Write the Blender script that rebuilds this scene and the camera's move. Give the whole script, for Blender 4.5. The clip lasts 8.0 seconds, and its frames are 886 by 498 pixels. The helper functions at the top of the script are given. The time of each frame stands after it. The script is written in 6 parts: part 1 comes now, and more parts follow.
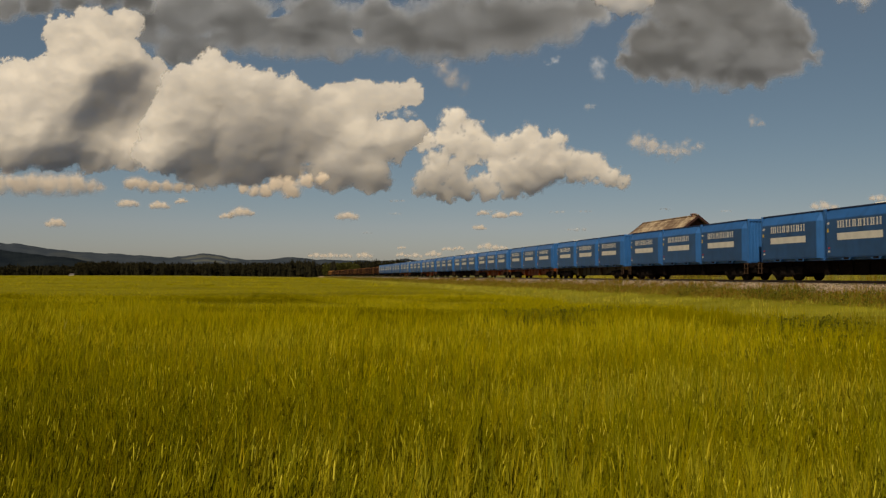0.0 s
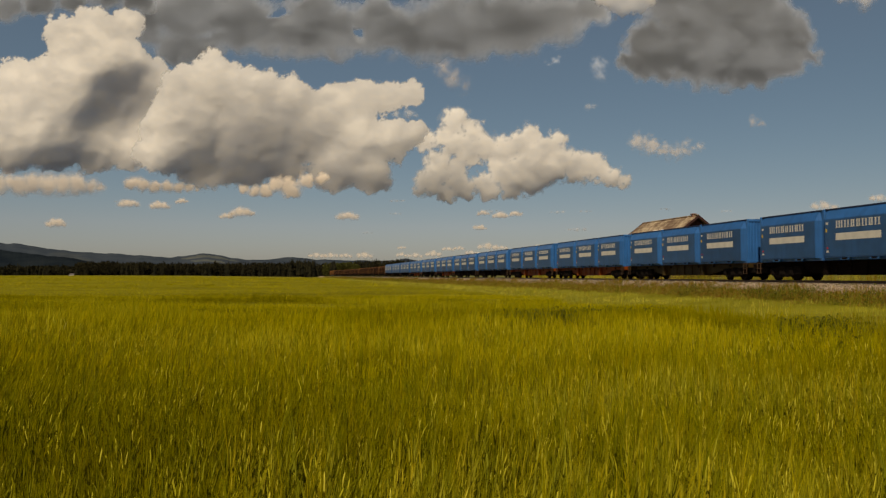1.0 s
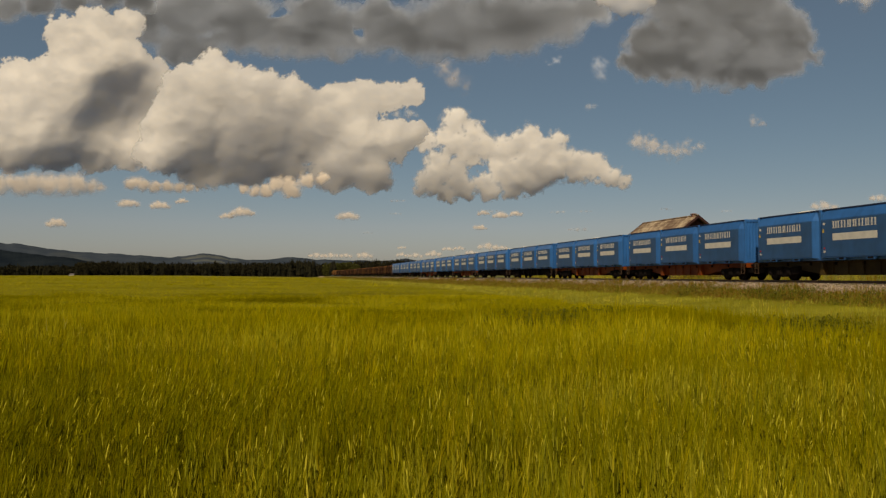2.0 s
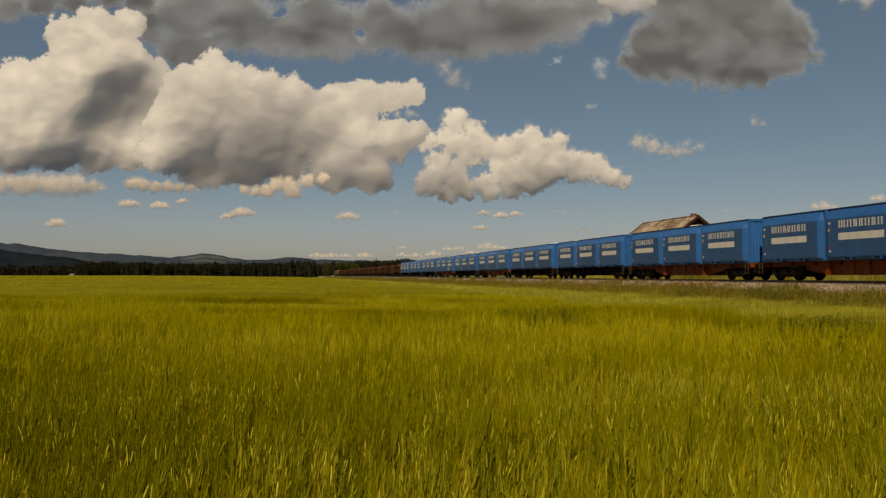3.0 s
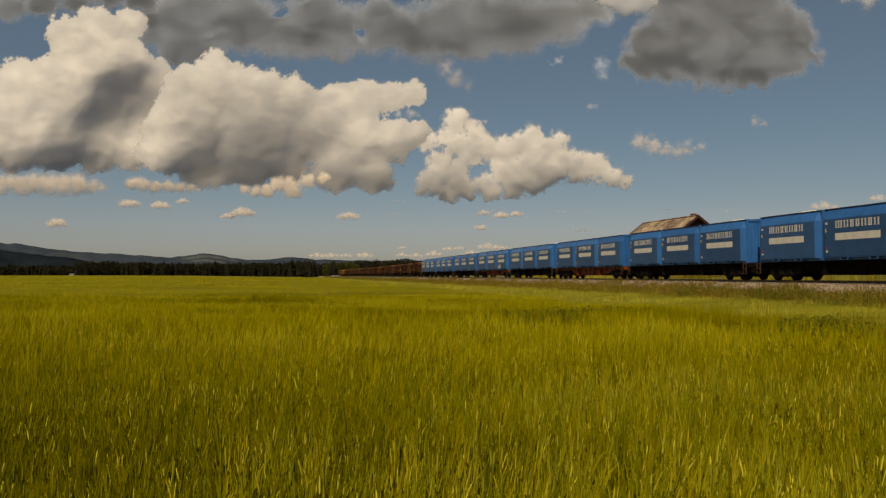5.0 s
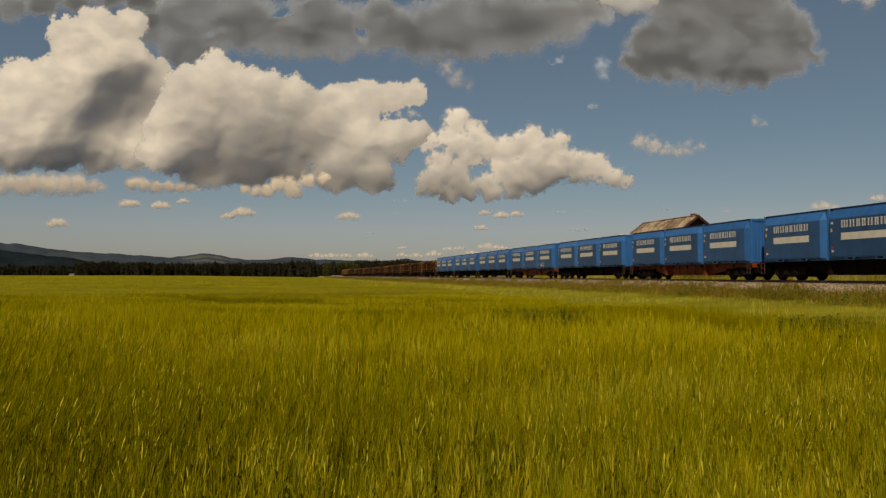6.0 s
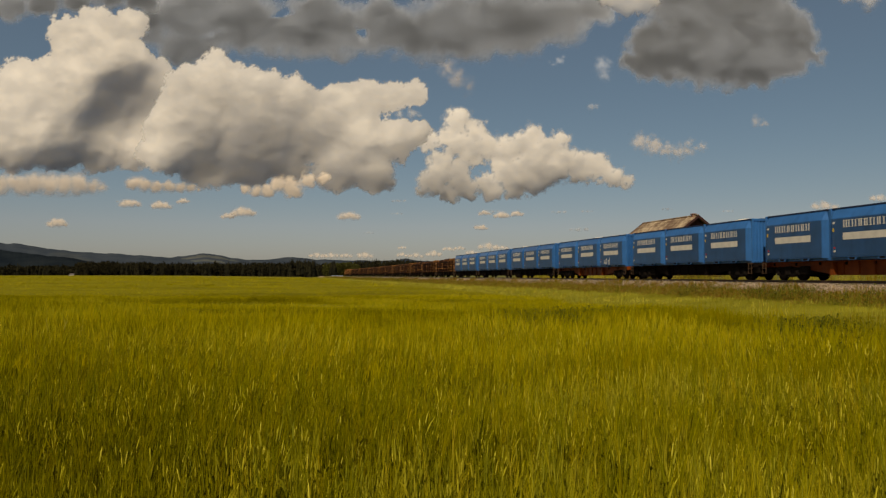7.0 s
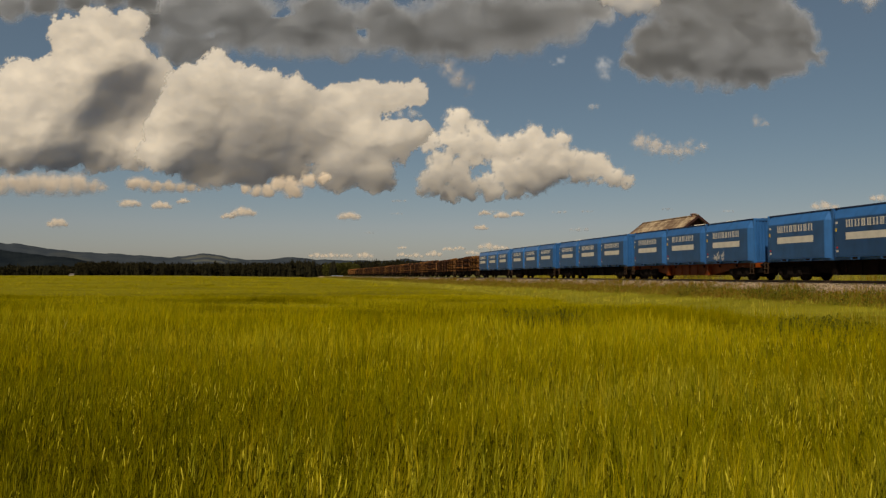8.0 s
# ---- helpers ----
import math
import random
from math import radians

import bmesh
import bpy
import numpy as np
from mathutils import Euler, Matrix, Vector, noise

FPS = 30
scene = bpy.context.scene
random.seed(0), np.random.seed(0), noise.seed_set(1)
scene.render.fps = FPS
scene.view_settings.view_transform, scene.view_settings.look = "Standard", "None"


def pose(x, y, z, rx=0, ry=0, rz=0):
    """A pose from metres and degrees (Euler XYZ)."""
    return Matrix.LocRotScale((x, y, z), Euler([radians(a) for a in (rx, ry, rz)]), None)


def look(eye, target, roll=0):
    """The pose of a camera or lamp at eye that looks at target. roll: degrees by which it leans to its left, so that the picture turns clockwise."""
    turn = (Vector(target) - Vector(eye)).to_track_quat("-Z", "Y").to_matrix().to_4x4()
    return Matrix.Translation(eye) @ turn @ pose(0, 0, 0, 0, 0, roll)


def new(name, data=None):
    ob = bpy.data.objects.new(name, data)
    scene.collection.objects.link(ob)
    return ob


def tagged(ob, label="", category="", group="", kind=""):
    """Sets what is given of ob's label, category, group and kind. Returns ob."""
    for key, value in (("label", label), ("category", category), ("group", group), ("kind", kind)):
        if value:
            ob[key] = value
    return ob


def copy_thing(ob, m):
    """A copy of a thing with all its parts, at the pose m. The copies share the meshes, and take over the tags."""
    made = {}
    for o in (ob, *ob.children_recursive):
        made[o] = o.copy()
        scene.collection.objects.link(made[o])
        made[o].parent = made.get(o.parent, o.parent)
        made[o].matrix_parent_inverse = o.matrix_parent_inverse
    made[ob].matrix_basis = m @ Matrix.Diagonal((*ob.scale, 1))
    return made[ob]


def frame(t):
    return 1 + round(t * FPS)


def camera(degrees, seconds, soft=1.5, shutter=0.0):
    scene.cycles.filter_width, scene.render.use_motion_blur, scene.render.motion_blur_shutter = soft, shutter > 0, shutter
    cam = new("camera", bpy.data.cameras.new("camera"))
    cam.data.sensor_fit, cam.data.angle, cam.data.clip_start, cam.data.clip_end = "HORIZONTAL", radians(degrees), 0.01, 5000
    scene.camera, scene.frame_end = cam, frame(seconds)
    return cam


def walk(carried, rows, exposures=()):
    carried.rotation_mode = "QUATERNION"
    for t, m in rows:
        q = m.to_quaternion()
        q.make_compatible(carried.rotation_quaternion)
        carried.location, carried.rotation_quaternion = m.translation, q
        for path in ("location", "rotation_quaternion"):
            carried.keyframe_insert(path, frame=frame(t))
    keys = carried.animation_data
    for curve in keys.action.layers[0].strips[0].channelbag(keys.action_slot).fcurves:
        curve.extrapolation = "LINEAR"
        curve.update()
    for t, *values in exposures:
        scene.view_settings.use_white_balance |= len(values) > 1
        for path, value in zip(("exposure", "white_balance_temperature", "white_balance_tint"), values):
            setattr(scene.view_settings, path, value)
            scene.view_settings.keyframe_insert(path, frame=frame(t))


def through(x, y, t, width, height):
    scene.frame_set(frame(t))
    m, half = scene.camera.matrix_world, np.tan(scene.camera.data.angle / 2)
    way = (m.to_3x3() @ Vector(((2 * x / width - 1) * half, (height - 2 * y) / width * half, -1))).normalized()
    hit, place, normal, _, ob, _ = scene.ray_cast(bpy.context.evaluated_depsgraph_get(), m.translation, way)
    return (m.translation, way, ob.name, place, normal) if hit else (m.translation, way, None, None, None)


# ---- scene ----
# ------------------------------------------------------------ camera
EYE = 1.65
cam = camera(60.0, 8.0, soft=1.32, shutter=0.10)
walk(cam, [(0.0, pose(0, 0, EYE, 92.0, 0, 0)), (8.0, pose(0, 0, EYE, 92.0, 0, 0))])

# ------------------------------------------------------------ sky and sun
SUN_TO = Vector((-0.20, -0.645, 0.735)).normalized()
world = bpy.data.worlds.new("sky")
scene.world = world
world.use_nodes = True
wn = world.node_tree
wn.nodes.clear()
sky_node = wn.nodes.new("ShaderNodeTexSky")
sky_node.sky_type = "NISHITA"
sky_node.sun_disc = False
sky_node.sun_elevation = math.asin(SUN_TO.z)
sky_node.sun_rotation = math.atan2(SUN_TO.x, SUN_TO.y)
sky_node.air_density, sky_node.dust_density, sky_node.ozone_density = 0.92, 0.9, 1.0
# clear air overhead is a touch more teal, the long path to the horizon a touch more rosy
sky_parts = wn.nodes.new("ShaderNodeSeparateColor")
sky_ratio = wn.nodes.new("ShaderNodeMath")
sky_ratio.operation = "DIVIDE"
sky_range = wn.nodes.new("ShaderNodeMapRange")
sky_range.inputs[1].default_value, sky_range.inputs[2].default_value = 0.42, 0.80
sky_tones = wn.nodes.new("ShaderNodeMix")
sky_tones.data_type = "RGBA"
sky_tones.inputs[6].default_value = (0.86, 0.955, 0.90, 1)
sky_tones.inputs[7].default_value = (1.17, 1.07, 1.07, 1)
wn.links.new(sky_node.outputs[0], sky_parts.inputs[0])
wn.links.new(sky_parts.outputs[0], sky_ratio.inputs[0])
wn.links.new(sky_parts.outputs[2], sky_ratio.inputs[1])
wn.links.new(sky_ratio.outputs[0], sky_range.inputs[0])
wn.links.new(sky_range.outputs[0], sky_tones.inputs[0])
sky_tint = wn.nodes.new("ShaderNodeMix")
sky_tint.data_type, sky_tint.blend_type = "RGBA", "MULTIPLY"
sky_tint.inputs[0].default_value = 1.0
wn.links.new(sky_tones.outputs[2], sky_tint.inputs[7])
sky_back = wn.nodes.new("ShaderNodeBackground")
sky_back.inputs[1].default_value = 0.053
sky_out = wn.nodes.new("ShaderNodeOutputWorld")
wn.links.new(sky_node.outputs[0], sky_tint.inputs[6])
sky_haze = wn.nodes.new("ShaderNodeMix")
sky_haze.data_type = "RGBA"
sky_haze.inputs[0].default_value = 0.20
sky_haze.inputs[7].default_value = (3.9, 3.95, 3.95, 1)
wn.links.new(sky_tint.outputs[2], sky_haze.inputs[6])
wn.links.new(sky_haze.outputs[2], sky_back.inputs[0])
wn.links.new(sky_back.outputs[0], sky_out.inputs[0])

sun_data = bpy.data.lights.new("sun", "SUN")
sun_data.energy, sun_data.angle, sun_data.color = 3.9, radians(0.53), (1.0, 0.90, 0.74)
sun = new("sun", sun_data)
sun.matrix_world = look((0, 0, 200), Vector((0, 0, 200)) - SUN_TO)
scene.view_settings.exposure = 0.0

# ------------------------------------------------------------ the railway line: rail level, course, speed
RAIL_Z = 1.37
FAR = Vector((-0.1936, 0.9811, 0.0))          # along the line, away from the eye
SIDE = Vector((-0.9811, -0.1936, 0.0))        # across the line, towards the field
ABEAM = Vector((30.76, 6.07, 0.0))            # where the line passes abeam
HEADING = math.degrees(math.atan2(-FAR.y, -FAR.x))
WAGON = 19.74                                  # length over buffers
# seconds and metres travelled towards the eye
TRAVEL = [(0.0, -59.30), (0.5, -49.89), (1.0, -39.68), (1.5, -30.16), (3.0, 0.00), (3.5, 9.50), (4.0, 19.80), (4.5, 29.30), (6.0, 59.44), (6.5, 68.95), (7.0, 79.33), (7.5, 88.92), (8.0, 99.30)]


def bend(s):
    """Far off the line swings a little away from the field, then back."""
    return 0.19 * np.logaddexp(0, (s - 75.0) / 20.0) - 0.93 * np.logaddexp(0, (s - 310.0) / 30.0)


def on_line(s, p, z):
    """s along the line, p across it towards the field."""
    v = ABEAM + FAR * s + SIDE * (p - float(bend(s)))
    return Vector((v.x, v.y, z))
# ------------------------------------------------------------ numeric noise for building shapes
GRAD = np.random.RandomState(5).uniform(-1, 1, (256, 3))
GRAD /= np.linalg.norm(GRAD, axis=1, keepdims=True)
PERM = np.random.RandomState(6).permutation(256)


def perlin(x, y, z):
    xi, yi, zi = np.floor(x).astype(int), np.floor(y).astype(int), np.floor(z).astype(int)
    xf, yf, zf = x - xi, y - yi, z - zi
    u, v, w = (t * t * t * (t * (t * 6 - 15) + 10) for t in (xf, yf, zf))
    out = 0.0
    for dx in (0, 1):
        for dy in (0, 1):
            for dz in (0, 1):
                h = PERM[(PERM[(PERM[(xi + dx) & 255] + yi + dy) & 255] + zi + dz) & 255]
                g = GRAD[h]
                d = g[..., 0] * (xf - dx) + g[..., 1] * (yf - dy) + g[..., 2] * (zf - dz)
                out = out + d * (u if dx else 1 - u) * (v if dy else 1 - v) * (w if dz else 1 - w)
    return out * 1.6


def fbm(x, y, z, octaves=5, gain=0.5):
    total, amp, f = 0.0, 1.0, 1.0
    for i in range(octaves):
        total = total + amp * perlin(x * f + 17.3 * i, y * f + 5.1 * i, z * f + 9.7 * i)
        amp, f = amp * gain, f * 2.03
    return total


def billow(x, y, z, octaves=5, gain=0.5):
    total, amp, f = 0.0, 1.0, 1.0
    for i in range(octaves):
        total = total + amp * (0.45 - np.abs(perlin(x * f + 3.3 * i, y * f + 8.1 * i, z * f + 1.7 * i)) * 1.5)
        amp, f = amp * gain, f * 2.1
    return total


# ------------------------------------------------------------ materials
def material(name):
    m = bpy.data.materials.new(name)
    m.use_nodes = True
    n = m.node_tree
    n.nodes.clear()
    return m, n


def ramp(n, fac, stops):
    r = n.nodes.new("ShaderNodeValToRGB")
    while len(r.color_ramp.elements) > 1:
        r.color_ramp.elements.remove(r.color_ramp.elements[-1])
    r.color_ramp.elements[0].position = stops[0][0]
    r.color_ramp.elements[0].color = (*stops[0][1], 1)
    for p, c in stops[1:]:
        r.color_ramp.elements.new(p).color = (*c, 1)
    n.links.new(fac, r.inputs[0])
    return r.outputs[0]


def noise_tex(n, scale, detail=4.0, rough=0.55, coord="Object", stretch=(1, 1, 1)):
    tc = n.nodes.new("ShaderNodeTexCoord")
    mp = n.nodes.new("ShaderNodeMapping")
    mp.inputs[3].default_value = stretch
    n.links.new(tc.outputs[coord], mp.inputs[0])
    t = n.nodes.new("ShaderNodeTexNoise")
    t.inputs["Scale"].default_value, t.inputs["Detail"].default_value, t.inputs["Roughness"].default_value = scale, detail, rough
    n.links.new(mp.outputs[0], t.inputs["Vector"])
    return t.outputs["Fac"]


def mix_colour(n, fac, a, b, kind="MIX"):
    m = n.nodes.new("ShaderNodeMix")
    m.data_type, m.blend_type = "RGBA", kind
    for sock, v in ((m.inputs[0], fac), (m.inputs[6], a), (m.inputs[7], b)):
        if isinstance(v, (int, float)):
            sock.default_value = v
        elif isinstance(v, tuple):
            sock.default_value = (*v, 1)
        else:
            n.links.new(v, sock)
    return m.outputs[2]


def finish(m, n, colour, rough=0.6, metal=0.0, bump=None, bump_dist=0.01, bump_strength=0.5, spec=0.5):
    b = n.nodes.new("ShaderNodeBsdfPrincipled")
    o = n.nodes.new("ShaderNodeOutputMaterial")
    if isinstance(colour, tuple):
        b.inputs["Base Color"].default_value = (*colour, 1)
    else:
        n.links.new(colour, b.inputs["Base Color"])
    if isinstance(rough, (int, float)):
        b.inputs["Roughness"].default_value = rough
    else:
        n.links.new(rough, b.inputs["Roughness"])
    b.inputs["Metallic"].default_value = metal
    b.inputs["Specular IOR Level"].default_value = spec
    if bump is not None:
        k = n.nodes.new("ShaderNodeBump")
        k.inputs["Strength"].default_value, k.inputs["Distance"].default_value = bump_strength, bump_dist
        n.links.new(bump, k.inputs["Height"])
        n.links.new(k.outputs[0], b.inputs["Normal"])
    n.links.new(b.outputs[0], o.inputs[0])
    return m


def worn_paint(name, base, dark, rust=(0.10, 0.035, 0.012), wear=0.62, rough=0.5, spec=0.35):
    """Painted steel: faded patches, vertical dirt streaks and specks of rust."""
    m, n = material(name)
    patches = noise_tex(n, 0.9, 5)
    streaks = noise_tex(n, 2.2, 6, 0.6, stretch=(1, 1, 0.12))
    specks = noise_tex(n, 9.0, 6, 0.7)
    c = mix_colour(n, ramp(n, patches, [(0.35, (0, 0, 0)), (0.7, (1, 1, 1))]), base, dark)
    c = mix_colour(n, ramp(n, streaks, [(0.5, (0, 0, 0)), (0.75, (0.55, 0.55, 0.55))]), c, tuple(v * 0.55 for v in dark))
    c = mix_colour(n, ramp(n, specks, [(wear, (0, 0, 0)), (wear + 0.08, (0.8, 0.8, 0.8))]), c, rust)
    # some pieces are more faded than others
    info = n.nodes.new("ShaderNodeObjectInfo")
    c = mix_colour(n, 1.0, c, ramp(n, info.outputs["Random"], [(0.0, (0.80, 0.82, 0.84)), (1.0, (1.12, 1.10, 1.08))]), "MULTIPLY")
    return finish(m, n, c, rough, 0.0, specks, 0.004, 0.3, spec=spec)


def plain(name, base, var=0.25, scale=3.0, rough=0.7, metal=0.0, bump=0.004, spec=0.3):
    m, n = material(name)
    t = noise_tex(n, scale, 6, 0.65)
    c = ramp(n, t, [(0.3, tuple(v * (1 - var) for v in base)), (0.7, tuple(min(1, v * (1 + var)) for v in base))])
    return finish(m, n, c, rough, metal, t, bump, 0.4, spec=spec)


def leafy(name, low, mid, high, through=0.3, spec=0.25, field=0.0):
    """Thin growing matter: each blade its own tone, some light passing through."""
    m, n = material(name)
    g = n.nodes.new("ShaderNodeNewGeometry")
    c = ramp(n, g.outputs["Random Per Island"], [(0.0, low), (0.45, mid), (1.0, high)])
    if field:
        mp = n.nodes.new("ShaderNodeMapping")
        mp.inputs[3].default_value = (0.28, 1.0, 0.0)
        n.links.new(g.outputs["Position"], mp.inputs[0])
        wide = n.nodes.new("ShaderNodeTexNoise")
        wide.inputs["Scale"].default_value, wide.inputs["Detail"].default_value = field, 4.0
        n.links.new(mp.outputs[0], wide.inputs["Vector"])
        # dark bands: shade from swells and gusts in the stand, mixed into the colour
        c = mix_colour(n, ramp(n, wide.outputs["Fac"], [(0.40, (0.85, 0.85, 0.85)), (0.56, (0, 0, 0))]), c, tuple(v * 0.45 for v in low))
        # still pale patches: the silvery sheen of gusts is put into the colour
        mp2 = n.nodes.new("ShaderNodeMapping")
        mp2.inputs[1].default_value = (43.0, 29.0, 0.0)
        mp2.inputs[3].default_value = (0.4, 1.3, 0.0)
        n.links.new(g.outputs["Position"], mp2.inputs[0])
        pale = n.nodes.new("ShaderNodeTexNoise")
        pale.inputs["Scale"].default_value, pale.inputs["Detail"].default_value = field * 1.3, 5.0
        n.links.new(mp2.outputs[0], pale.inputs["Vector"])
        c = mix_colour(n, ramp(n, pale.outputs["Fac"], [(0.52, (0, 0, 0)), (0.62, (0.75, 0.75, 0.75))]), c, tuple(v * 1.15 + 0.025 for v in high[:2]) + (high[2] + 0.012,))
        # neighbouring tillers ripen together: greener and browner handfuls
        mp3 = n.nodes.new("ShaderNodeMapping")
        mp3.inputs[3].default_value = (1.0, 0.6, 0.0)
        n.links.new(g.outputs["Position"], mp3.inputs[0])
        hand = n.nodes.new("ShaderNodeTexNoise")
        hand.inputs["Scale"].default_value, hand.inputs["Detail"].default_value = 7.0, 2.0
        n.links.new(mp3.outputs[0], hand.inputs["Vector"])
        c = mix_colour(n, 1.0, c, ramp(n, hand.outputs["Fac"], [(0.36, (0.76, 0.82, 0.78)), (0.50, (1.0, 1.0, 1.0)), (0.64, (1.28, 1.14, 0.8))]), "MULTIPLY")
    d = n.nodes.new("ShaderNodeBsdfPrincipled")
    if field:
        # rounded, downy blades catch the light of the whole stand, more evenly than flat strips would
        tilt = n.nodes.new("ShaderNodeVectorMath")
        tilt.operation = "MULTIPLY_ADD"
        tilt.inputs[1].default_value, tilt.inputs[2].default_value = (0.5, 0.5, 0.5), (0.0, 0.0, 0.5)
        even = n.nodes.new("ShaderNodeVectorMath")
        even.operation = "NORMALIZE"
        n.links.new(g.outputs["Normal"], tilt.inputs[0])
        n.links.new(tilt.outputs[0], even.inputs[0])
        n.links.new(even.outputs[0], d.inputs["Normal"])
    d.inputs["Roughness"].default_value = 0.55
    d.inputs["Specular IOR Level"].default_value = spec
    n.links.new(c, d.inputs["Base Color"])
    t = n.nodes.new("ShaderNodeBsdfTranslucent")
    n.links.new(c, t.inputs[0])
    mx = n.nodes.new("ShaderNodeMixShader")
    mx.inputs[0].default_value = through
    n.links.new(d.outputs[0], mx.inputs[1])
    n.links.new(t.outputs[0], mx.inputs[2])
    o = n.nodes.new("ShaderNodeOutputMaterial")
    n.links.new(mx.outputs[0], o.inputs[0])
    return m


M_BLUE = worn_paint("blue_paint", (0.028, 0.115, 0.30), (0.024, 0.09, 0.225), wear=0.70, rough=0.38, spec=0.40)
M_PANEL = worn_paint("dark_blue_paint", (0.025, 0.078, 0.185), (0.022, 0.060, 0.130), wear=0.68, rough=0.42, spec=0.38)
M_NAVY = plain("navy_sheet", (0.012, 0.02, 0.05), 0.3, 2.0)
M_WHITE = plain("off_white_paint", (0.57, 0.51, 0.41), 0.12, 2.0)
M_YELLOW = plain("yellow_paint", (0.55, 0.36, 0.03), 0.2)
M_RED = plain("red_paint", (0.40, 0.03, 0.03), 0.2)
M_ORANGE = worn_paint("orange_brown_paint", (0.21, 0.044, 0.004), (0.10, 0.020, 0.003), wear=0.6, spec=0.12)
M_OCHRE = worn_paint("grimy_ochre_paint", (0.060, 0.036, 0.008), (0.025, 0.015, 0.005), wear=0.6, spec=0.1)
M_SOOT = worn_paint("sooty_brown_steel", (0.010, 0.006, 0.004), (0.006, 0.004, 0.003), wear=0.60, rough=0.9, spec=0.06)
M_IRON = plain("greasy_iron", (0.010, 0.007, 0.005), 0.4, 6.0, 0.9, spec=0.06)
M_STEP = plain("rusty_ochre_steel", (0.055, 0.028, 0.011), 0.5, 5.0, 0.7)
M_RAIL = plain("rusty_rail", (0.07, 0.040, 0.024), 0.3, 5.0, 0.5)
M_SLEEPER = plain("weathered_sleeper", (0.09, 0.075, 0.06), 0.3, 5.0)


# ------------------------------------------------------------ mesh helpers
def mesh_object(name, bm, mats, parent=None, smooth=False):
    me = bpy.data.meshes.new(name)
    bm.normal_update()
    bm.to_mesh(me)
    bm.free()
    for m in mats if isinstance(mats, (list, tuple)) else [mats]:
        me.materials.append(m)
    if smooth:
        me.polygons.foreach_set("use_smooth", [True] * len(me.polygons))
    ob = new(name, me)
    if parent is not None:
        ob.parent = parent
    return ob


def part(name, bm, mat, parent, label="", smooth=False):
    ob = mesh_object(name, bm, mat, parent, smooth)
    return tagged(ob, label) if label else ob


def arrays_object(name, verts, faces_flat, sizes, mats, mat_index=None, smooth=False):
    """One mesh from whole arrays: corners, flat corner indices and the size of each face."""
    me = bpy.data.meshes.new(name)
    me.vertices.add(len(verts))
    me.vertices.foreach_set("co", np.asarray(verts, np.float32).ravel())
    me.loops.add(len(faces_flat))
    me.loops.foreach_set("vertex_index", np.asarray(faces_flat, np.int32))
    me.polygons.add(len(sizes))
    starts = np.concatenate([[0], np.cumsum(sizes)[:-1]]).astype(np.int32)
    me.polygons.foreach_set("loop_start", starts)
    for m in mats:
        me.materials.append(m)
    if mat_index is not None:
        me.polygons.foreach_set("material_index", np.asarray(mat_index, np.int32))
    if smooth:
        me.polygons.foreach_set("use_smooth", np.ones(len(sizes), bool))
    me.update(calc_edges=True)
    me.validate()
    return new(name, me)


def box(bm, x0, x1, y0, y1, z0, z1, bevel=0.0):
    r = bmesh.ops.create_cube(bm, size=1.0, matrix=Matrix.Translation(((x0 + x1) / 2, (y0 + y1) / 2, (z0 + z1) / 2)) @ Matrix.Diagonal((x1 - x0, y1 - y0, z1 - z0, 1)))
    if bevel:
        es = {e for v in r["verts"] for e in v.link_edges}
        bmesh.ops.bevel(bm, geom=list(es), offset=bevel, segments=1, affect="EDGES")


def tube(bm, a, b, r0, r1=None, n=10):
    a, b = Vector(a), Vector(b)
    d = b - a
    m = Matrix.Translation((a + b) / 2) @ d.to_track_quat("Z", "Y").to_matrix().to_4x4()
    bmesh.ops.create_cone(bm, cap_ends=True, segments=n, radius1=r0, radius2=r0 if r1 is None else r1, depth=d.length, matrix=m)


def prism(bm, outline, axis, a, b):
    """An outline of (u, v) pushed from a to b along an axis: 'y' takes (x, z), 'x' takes (y, z)."""
    def at(u, v, w):
        return (u, w, v) if axis == "y" else (w, u, v)
    lo = [bm.verts.new(at(u, v, a)) for u, v in outline]
    hi = [bm.verts.new(at(u, v, b)) for u, v in outline]
    k = len(outline)
    bm.faces.new(lo)
    bm.faces.new(hi[::-1])
    for i in range(k):
        bm.faces.new((lo[i], hi[i], hi[(i + 1) % k], lo[(i + 1) % k]))
    bmesh.ops.recalc_face_normals(bm, faces=bm.faces[:])


# ------------------------------------------------------------ ground, one sheet to the horizon
def step(a, b, x):
    t = np.clip((x - a) / (b - a), 0, 1)
    return t * t * (3 - 2 * t)


def across(x, y):
    """How far a place lies from the line, towards the field."""
    s = (x - ABEAM.x) * FAR.x + (y - ABEAM.y) * FAR.y
    return (x - ABEAM.x) * SIDE.x + (y - ABEAM.y) * SIDE.y + bend(s)


def ground_z(x, y):
    p = across(x, y)
    bank = 0.56 - 0.56 * step(3.6, 12.0, p)
    behind = 0.80 + 0.45 * step(4.0, 30.0, -p)
    z = np.where(p >= 0, bank, behind)
    rise = 1.15 * step(60, 480, y) * step(15, 140, p)
    bumps = 0.06 * perlin(x * 0.05, y * 0.05, 0 * x) * step(4, 20, np.abs(p))
    return z + rise + bumps


def graded(stops):
    out = []
    for (a, da), (b, db) in zip(stops, stops[1:]):
        k = max(2, int(round((b - a) / ((da + db) / 2))))
        out += list(a + (b - a) * (np.arange(k) / k))
    return np.array(out + [stops[-1][0]])


